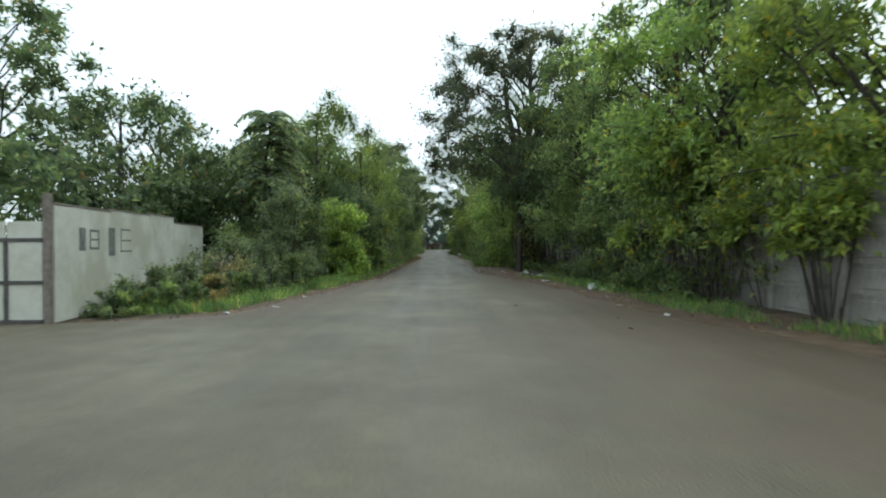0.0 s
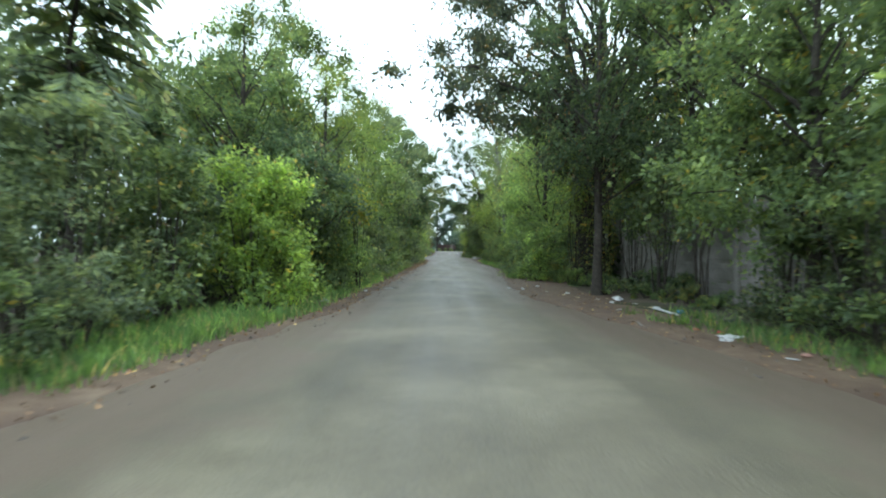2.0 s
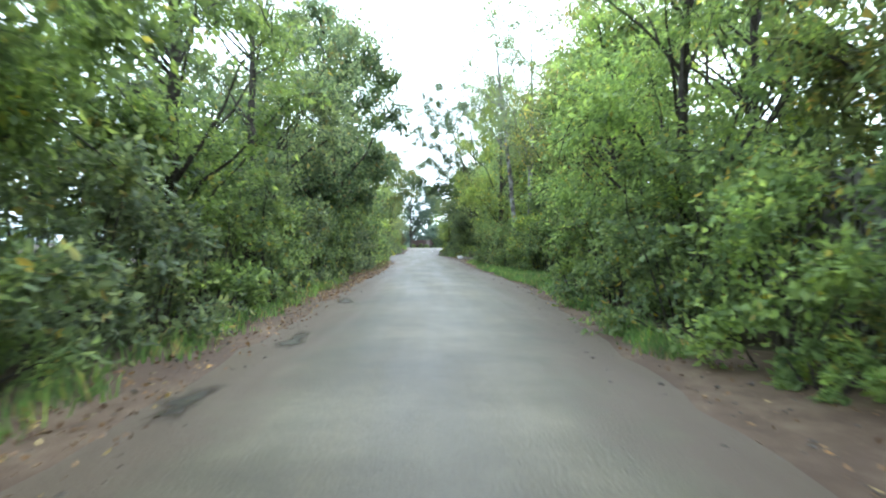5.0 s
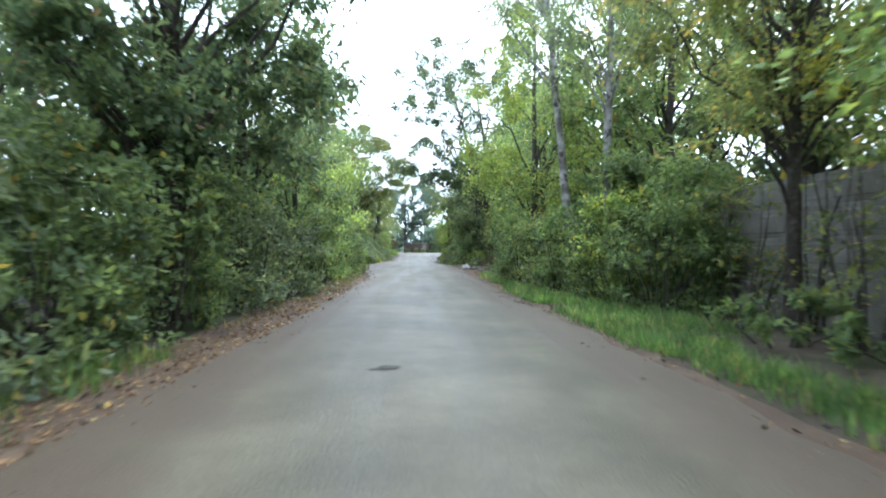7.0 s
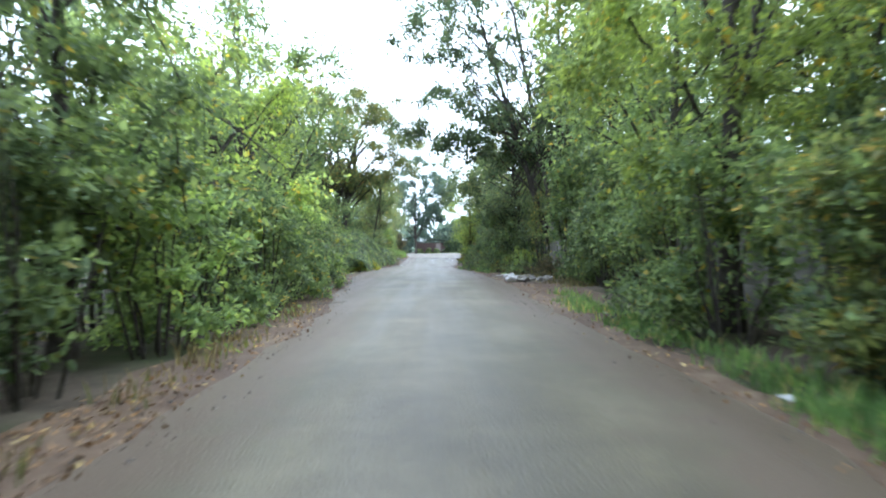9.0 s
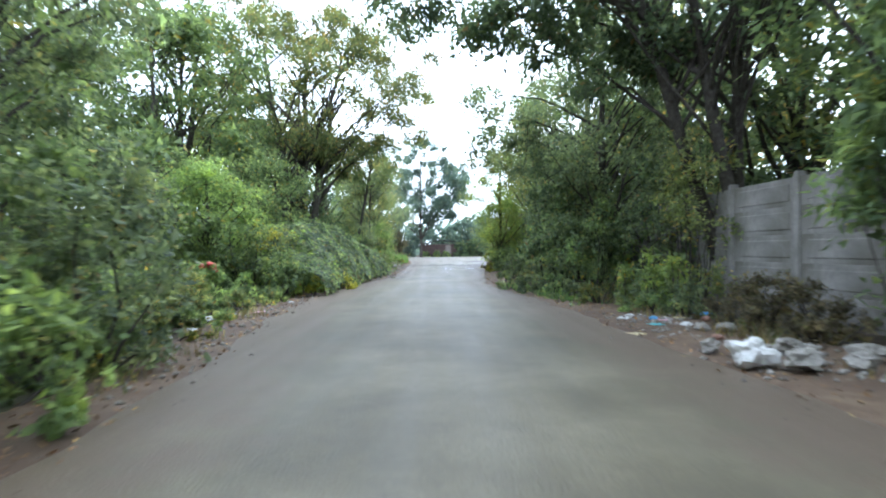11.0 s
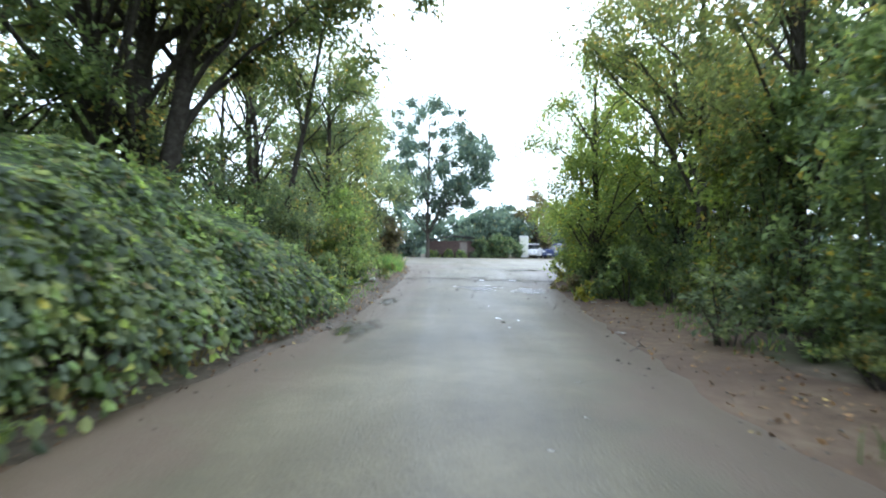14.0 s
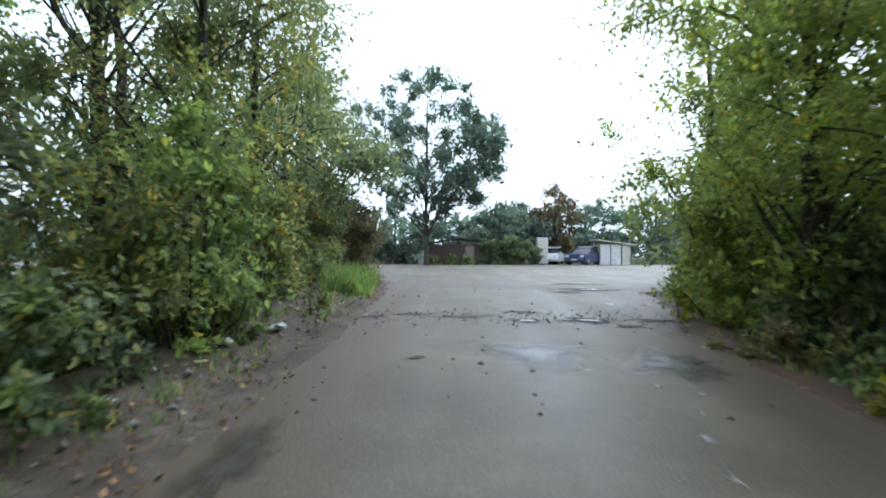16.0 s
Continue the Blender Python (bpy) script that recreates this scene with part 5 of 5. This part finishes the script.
# ---- rubbish ----
def lump(name, x, y, size, mat, label, category, seed, squash=0.7, rough=0.5, turn=0.0):
    """A crumpled or broken piece resting on the ground."""
    bm = bmesh.new()
    bmesh.ops.create_icosphere(bm, subdivisions=3, radius=0.5)
    for v in bm.verts:
        n = noise.noise(v.co * 2.2 + Vector((seed, 0, 0))) + 0.5 * noise.noise(v.co * 6 + Vector((0, seed, 0)))
        v.co *= 1 + rough * n
        v.co.z *= squash
        v.co.x *= 1.25
    low = min(v.co.z for v in bm.verts)
    for v in bm.verts:
        v.co.z = max(v.co.z - low - 0.06, 0.0)
    bmesh.ops.scale(bm, vec=(size, size, size), verts=bm.verts)
    me = bpy.data.meshes.new(name)
    bm.to_mesh(me)
    bm.free()
    me.materials.append(mat)
    ob = new(name, me)
    ob.matrix_world = pose(x, y, float(gz(y)) + 0.005 + 0.03 * (float(left_edge(y)) < x < float(right_edge(y))) + bank_height(x, y), 0, 0, turn)
    return tagged(ob, label, category)


MAT_SACK = surface("creased_sack", [(0.3, (0.42, 0.4, 0.36)), (0.6, (0.62, 0.61, 0.58))], 9.0, 0.6, 0.35, 1.0, 14.0)
lump("rubbish_sack", 3.42, 77.3, 0.33, MAT_SACK, "crumpled white plastic rubbish sack", "sack", 3, 0.9, 0.75)
for k, (x, y, s) in enumerate([(3.85, 77.1, 0.3), (4.15, 77.5, 0.26), (4.45, 77.1, 0.24), (3.8, 77.9, 0.24), (4.8, 77.5, 0.28), (4.3, 78.1, 0.24), (3.4, 78.2, 0.2)]):
    lump("rubble_stone", x, y, s, MAT_STONE, "pale broken lump of rubble", "rubble", k + 10, 0.75, 0.8, 40 * k)
WHITE_BIT = "crumpled scrap of white plastic"
for k, (x, y, s) in enumerate([(4.3, 10.4, 0.09), (5.0, 17.9, 0.2), (4.7, 16.8, 0.22), (4.95, 16.5, 0.15), (4.0, 20.6, 0.14), (4.6, 24.9, 0.12), (2.4, 30.4, 0.1), (1.95, 30.4, 0.08), (4.36, 26.9, 0.24), (4.0, 26.2, 0.1), (3.5, 28.9, 0.1), (3.1, 31.8, 0.1),
                               (-2.4, 28.9, 0.09), (-2.9, 25.6, 0.2), (-4.1, 83.8, 0.13), (-4.06, 81.9, 0.12), (-3.8, 79.6, 0.12), (-3.5, 85.4, 0.1), (-2.3, 104.3, 0.16), (-2.15, 105.8, 0.14), (-2.6, 103.4, 0.14), (4.2, 80.6, 0.14), (3.7, 81.9, 0.12), (5.2, 4.9, 0.1), (-3.4, 14.8, 0.08), (-4.1, 11.2, 0.09), (4.0, 88.2, 0.1), (3.4, 61.2, 0.1)]):
    lump("plastic_scrap", x, y, s, MAT_WHITE, WHITE_BIT, "litter", k + 40, 0.5, 0.7, 33 * k)["group"] = "plastic scraps"
for k, (x, y, s) in enumerate([(1.73, 12.0, 0.07), (2.3, 11.6, 0.05), (3.2, 9.8, 0.05), (3.0, 8.6, 0.06), (0.7, 97.9, 0.07), (2.6, 13.4, 0.05)]):
    lump("clod", x, y, s, MAT_SOIL, "dark clod of earth on the lane", "clod", k + 80, 0.5, 0.6, 20 * k)
for k, (x, y, s) in enumerate([(5.0, 5.6, 0.12), (4.8, 81.2, 0.16), (4.0, 79.2, 0.14), (4.4, 19.4, 0.1)]):
    lump("brick_piece", x, y, s, MAT_BRICKRED, "broken reddish piece of brick", "rubble", k + 90, 0.6, 0.3, 50 * k)
for x, y, l, w, turn, mat, lab in [(4.55, 24.2, 1.15, 0.07, 84, MAT_WHITE, "long white plastic strip lying on the verge"), (-3.45, 12.3, 0.35, 0.05, -60, MAT_WHITE, "short white stick on the verge"), (3.3, 22.2, 0.5, 0.05, 70, MAT_WOOD, "weathered grey broken stick"), (-1.9, 70.0, 0.9, 0.05, 30, MAT_WOOD, "weathered grey broken branch"), (1.9, 57.0, 0.5, 0.05, -30, MAT_WOOD, "weathered grey broken stick")]:
    bm = box(-l / 2, -w / 2, 0, l / 2, w / 2, w * 0.5, w * 0.12)
    for v in bm.verts:
        v.co.y += 0.05 * math.sin(v.co.x * 3)
    me = bpy.data.meshes.new("stick")
    bm.to_mesh(me)
    bm.free()
    me.materials.append(mat)
    ob = new("stick", me)
    ob.matrix_world = pose(x, y, float(gz(y)) + 0.015, 0, 0, turn)
    tagged(ob, lab, "litter")
lump("blue_bottle", 4.75, 24.0, 0.13, MAT_BLUE_PLASTIC, "crushed blue plastic bottle", "bottle", 120, 0.7, 0.3)
lump("blue_bottle", 3.95, 81.4, 0.12, MAT_BLUE_PLASTIC, "crushed blue plastic bottle", "bottle", 121, 0.7, 0.3)


def rag(x, y, w, d, mat, label, seed, z=0.0, turn=0.0):
    """A flat crumpled piece of cloth or film."""
    n = 9
    verts = []
    for j in range(n):
        for i in range(n):
            u, v = i / (n - 1) - 0.5, j / (n - 1) - 0.5
            k = noise.noise((u * 3 + seed, v * 3, seed))
            verts.append((u * w * (1 + 0.3 * k), v * d * (1 + 0.4 * noise.noise((v * 4, u * 2, seed))), 0.05 * w * (1.2 + 1.6 * k)))
    faces = [(j * n + i, j * n + i + 1, (j + 1) * n + i + 1, (j + 1) * n + i) for j in range(n - 1) for i in range(n - 1)]
    ob = mesh_object("rag", verts, faces, mat, smooth=True)
    solid = ob.modifiers.new("thickness", "SOLIDIFY")
    solid.thickness = 0.004
    ob.matrix_world = pose(x, y, float(gz(y)) + z + 0.015 + bank_height(x, y), 0, 0, turn)
    return tagged(ob, label, "litter")


rag(5.2, 82.1, 0.42, 0.3, MAT_BLUE_PLASTIC, "crumpled blue plastic sheet on the dirt", 4, turn=20)
rag(3.5, 81.6, 0.26, 0.22, MAT_WHITE, "torn white and blue plastic bag", 5, turn=50)
rag(3.72, 80.7, 0.24, 0.2, gloss("teal_plastic", (0.12, 0.4, 0.42), 0.5), "torn teal plastic wrapper on the dirt", 6, turn=10)
rag(4.07, 81.3, 0.24, 0.16, MAT_PINK, "faded pink scrap of plastic", 7, turn=70)
rag(4.5, 81.6, 0.2, 0.16, MAT_YELLOWED, "yellowed scrap of packaging on the dirt", 8)
rag(3.05, 79.7, 0.22, 0.2, MAT_YELLOWED, "yellowed scrap of packaging by the sack", 9, turn=30)
lump("red_bag", -5.25, 84.6, 0.15, MAT_RED, "red plastic bag caught in the weeds", "bag", 171, 1.2, 2.0)
bpy.data.objects["red_bag"].location.z += 0.78
for k, (x, y) in enumerate([(4.5, 83.4), (4.3, 84.1), (3.54, 86.0), (4.0, 82.2), (4.9, 81.0), (4.5, 78.0), (4.9, 78.7), (5.2, 79.0), (4.3, 81.6), (3.2, 84.4), (2.5, 101.7), (3.1, 101.2), (3.25, 100.7), (3.9, 100.8), (2.1, 107.3), (2.15, 107.0), (0.6, 104.2), (1.2, 104.1), (1.9, 104.3), (0.95, 102.9), (1.75, 102.8), (1.5, 104.0), (2.5, 99.7), (2.45, 97.2), (-2.6, 101.4), (-2.5, 102.6), (-2.3, 99.4), (-2.2, 106.8), (-2.35, 108.2), (-3.9, 82.8), (-4.2, 85.0), (-3.6, 78.0)]):
    rag(x, y, 0.07 + 0.035 * (k % 3), 0.06 + 0.02 * (k % 2), (MAT_WHITE, MAT_YELLOWED, MAT_WHITE)[k % 3], "small torn scrap of pale plastic", 20 + k, turn=37 * k)["group"] = "torn scraps"
for k, (x, y, s) in enumerate([(5.55, 81.1, 0.3), (4.5, 79.9, 0.26), (4.2, 80.1, 0.2)]):
    lump("rubble_stone", x, y, s, MAT_STONE, "pale broken lump of rubble", "rubble", k + 150, 0.6, 0.5, 40 * k)


rag(-4.1, 81.9, 0.5, 0.34, MAT_WHITE, "dirty white plastic sheet on the verge", 61, turn=65)
rag(-3.62, 83.1, 0.3, 0.26, MAT_PINK, "crumpled pink and white plastic bag", 62, turn=15)
rag(-3.85, 80.5, 0.34, 0.2, MAT_WHITE, "torn white plastic bag among the weeds", 63, turn=120)
rag(4.22, 20.9, 0.34, 0.28, MAT_WHITE, "crumpled pale plastic bag on the dirt", 64, turn=25)
rag(4.3, 21.4, 0.14, 0.1, MAT_RED, "torn red wrapper on the dirt", 65, turn=70)
rag(4.05, 21.7, 0.1, 0.09, MAT_RED, "torn red wrapper on the dirt", 66, turn=10)
for k, (x, y) in enumerate([(3.0, 29.5), (3.5, 27.6), (3.9, 27.1), (4.2, 27.3), (4.5, 26.0), (3.3, 28.4), (2.7, 32.0), (4.6, 25.2), (3.7, 24.6), (4.0, 22.8), (4.1, 19.2), (4.2, 16.0), (4.35, 14.2), (4.0, 12.2), (4.1, 9.6)]):
    rag(x, y, 0.08 + 0.05 * (k % 3), 0.07 + 0.03 * (k % 2), (MAT_WHITE, MAT_YELLOWED)[k % 2], "small torn scrap of pale plastic", 80 + k, turn=51 * k)["group"] = "torn scraps"


def branch(x, y, length, turn, label):
    """A crooked fallen branch with a side twig."""
    rng = np.random.default_rng(own_seed(x, y))
    v, t = joined([limb(rng, (-length / 2, 0, 0.02), (length / 2, 0, 0.03), 0.011, 0.004, 7, 0.06, 0.03), limb(rng, (0, 0, 0.03), (length * 0.25, length * 0.2, 0.07), 0.006, 0.003, 4)])
    ob = triangles("branch", v, t, MAT_WOOD)
    ob.matrix_world = pose(x, y, float(gz(y)) + 0.035, 0, 0, turn)
    return tagged(ob, label, "branch", "fallen branches")


for x, y, length, turn in [(2.8, 57.6, 0.5, 15), (2.75, 58.9, 0.35, -40), (2.95, 55.4, 0.45, 70), (2.85, 56.4, 0.3, 100), (-2.35, 107.6, 0.9, -10), (2.2, 95.6, 0.5, 40)]:
    branch(x, y, length, turn, "crooked dead branch fallen at the lane's edge")


# ---- buildings and cars beyond the crossing ----
GF = 0.47
MAT_SHED = surface("faded_red_boards", [(0.3, (0.05, 0.036, 0.032)), (0.6, (0.095, 0.066, 0.056))], 4.0, 0.9, 0.15, 0.3, 20.0)
MAT_ROOF = surface("dark_roofing_felt", [(0.3, (0.04, 0.036, 0.036)), (0.6, (0.08, 0.07, 0.068))], 5.0, 0.9, 0.15, 0.3, 20.0)
MAT_DARK = gloss("dark_glass", (0.02, 0.022, 0.026), 0.12, 0.5)
MAT_RUBBER = gloss("tyre_rubber", (0.025, 0.025, 0.025), 0.85, 0.2)
MAT_CHROME = gloss("wheel_metal", (0.45, 0.45, 0.46), 0.35, 0.5, 0.9)
MAT_LAMP = gloss("lamp_glass", (0.6, 0.6, 0.58), 0.15, 0.5)
MAT_TAIL = gloss("red_lamp_glass", (0.4, 0.03, 0.02), 0.2, 0.5)

shed = thing("shed", pose(0.55, 143.2, GF), "low shed of faded reddish boards with a dark felt roof", "shed")
for k in range(11):
    x0 = -2.15 + k * 0.39
    part("board", box(x0, -1.5, 0, x0 + 0.375, -1.44, 1.55 + 0.05 * (k % 2), 0.006), MAT_SHED, shed)
part("wall", box(-2.15, -1.43, 0, 2.15, 1.4, 1.55, 0.01), MAT_SHED, shed)
part("door", box(0.7, -1.53, 0.02, 1.4, -1.505, 1.45, 0.008), MAT_WOOD, shed, "grey plank door")
bm = bmesh.new()
rv = [bm.verts.new(p) for y in (-1.8, 1.7) for p in ((-2.5, y, 1.55), (0.1, y, 2.02), (2.4, y, 1.78), (2.4, y, 1.86), (0.1, y, 2.1), (-2.5, y, 1.63))]
for a in range(6):
    b = (a + 1) % 6
    bm.faces.new((rv[a], rv[b], rv[b + 6], rv[a + 6]))
bm.faces.new(rv[:6])
bm.faces.new(rv[6:][::-1])
bmesh.ops.recalc_face_normals(bm, faces=bm.faces)
part("roof", bm, MAT_ROOF, shed)

hut = thing("garage", pose(13.1, 143.0, GF), "small white metal garage with a sloping roof", "garage")
part("wall", box(-1.25, -0.9, 0, 1.25, 0.9, 1.62, 0.01), MAT_PAINT, hut)
for x0, x1 in ((-1.2, -0.42), (-0.36, 0.42)):
    part("door", box(x0, -0.94, 0.04, x1, -0.905, 1.5, 0.008), MAT_WHITE, hut, "white sheet metal door leaf")
for x in (-1.25, -0.39, 0.48, 1.22):
    part("upright", box(x - 0.035, -0.97, 0, x + 0.035, -0.942, 1.62, 0.006), MAT_FRAME, hut)
bm = box(-1.5, -1.2, 1.62, 1.6, 1.1, 1.7, 0.01)
for v in bm.verts:
    v.co.z += 0.12 - 0.14 * v.co.x
part("roof", bm, MAT_PAINT, hut)

kiosk = thing("white_cabinet", pose(7.4, 142.6, GF), "white upright metal cabinet beside the bushes", "cabinet")
part("body", box(-0.42, -0.3, 0.1, 0.42, 0.3, 2.15, 0.02), MAT_WHITE, kiosk)
part("door", box(-0.36, -0.33, 0.3, -0.02, -0.303, 2.0, 0.01), MAT_PAINT, kiosk)
part("door", box(0.02, -0.33, 0.3, 0.36, -0.303, 2.0, 0.01), MAT_PAINT, kiosk)
part("plinth", box(-0.46, -0.32, 0, 0.46, 0.32, 0.1, 0.01), MAT_CONCRETE, kiosk)


def car(x, y, turn, paint, label):
    """A small hatchback."""
    ob = thing("car", pose(x, y, GF + 0.01, 0, 0, turn), label, "car")

    def shell(profile, half, inset, mat, name, bevel):
        bm = bmesh.new()
        n = len(profile)
        a = [bm.verts.new((px, -half * (inset if pz > 0.86 else 1), pz)) for px, pz in profile]
        b = [bm.verts.new((px, half * (inset if pz > 0.86 else 1), pz)) for px, pz in profile]
        for i in range(n):
            j = (i + 1) % n
            bm.faces.new((a[i], a[j], b[j], b[i]))
        bm.faces.new(a[::-1])
        bm.faces.new(b)
        bmesh.ops.recalc_face_normals(bm, faces=bm.faces)
        bmesh.ops.bevel(bm, geom=list(bm.edges), offset=bevel, segments=2, affect="EDGES")
        return part(name, bm, mat, ob)

    shell([(-1.95, 0.3), (-1.98, 0.6), (-1.85, 0.84), (-0.95, 0.9), (1.6, 0.92), (1.92, 0.8), (1.96, 0.45), (1.9, 0.22), (-1.85, 0.22)], 0.84, 1.0, paint, "body", 0.05)
    shell([(-0.95, 0.84), (-0.95, 0.88), (-0.2, 1.34), (0.3, 1.41), (0.95, 1.39), (1.62, 0.98), (1.7, 0.84)], 0.76, 0.86, MAT_DARK, "cabin_glass", 0.05)
    shell([(-0.24, 1.36), (0.3, 1.45), (0.98, 1.43), (1.06, 1.36), (0.3, 1.4), (-0.16, 1.32)], 0.76, 0.84, paint, "roof", 0.012)
    for px in (-1.25, 1.2):
        for side in (-1, 1):
            w = part("wheel", wheel_mesh(0.3, 0.2), MAT_RUBBER, ob)
            w.matrix_basis = pose(px, side * 0.74, 0.3, 90, 0, 0)
            r = part("rim", wheel_mesh(0.19, 0.205), MAT_CHROME, w)
    for side in (-1, 1):
        part("headlight", box(-1.99, side * 0.6 - 0.16, 0.6, -1.88, side * 0.6 + 0.16, 0.76, 0.02), MAT_LAMP, ob)
        part("tail_light", box(1.9, side * 0.68 - 0.1, 0.6, 1.965, side * 0.68 + 0.1, 0.86, 0.02), MAT_TAIL, ob)
        part("mirror", box(-0.75, side * 0.92 - 0.08, 0.9, -0.62, side * 0.92 + 0.08, 1.02, 0.03), paint, ob)
    part("bumper", box(-2.03, -0.76, 0.3, -1.93, 0.76, 0.5, 0.03), paint, ob)
    part("plate", box(-2.045, -0.24, 0.36, -2.032, 0.24, 0.46, 0.002), MAT_WHITE, ob)
    return ob


def wheel_mesh(radius, width):
    bm = bmesh.new()
    bmesh.ops.create_cone(bm, cap_ends=True, segments=20, radius1=radius, radius2=radius, depth=width)
    bmesh.ops.bevel(bm, geom=[e for e in bm.edges if abs(e.verts[0].co.z - e.verts[1].co.z) < 1e-4], offset=radius * 0.1, segments=2, affect="EDGES")
    return bm


car(10.75, 142.2, 52, gloss("dark_blue_paint", (0.02, 0.03, 0.085), 0.3, 0.5), "dark blue hatchback parked beside the white garage")
car(8.7, 145.6, 70, gloss("white_car_paint", (0.7, 0.7, 0.7), 0.25, 0.6), "white car parked behind the blue one")
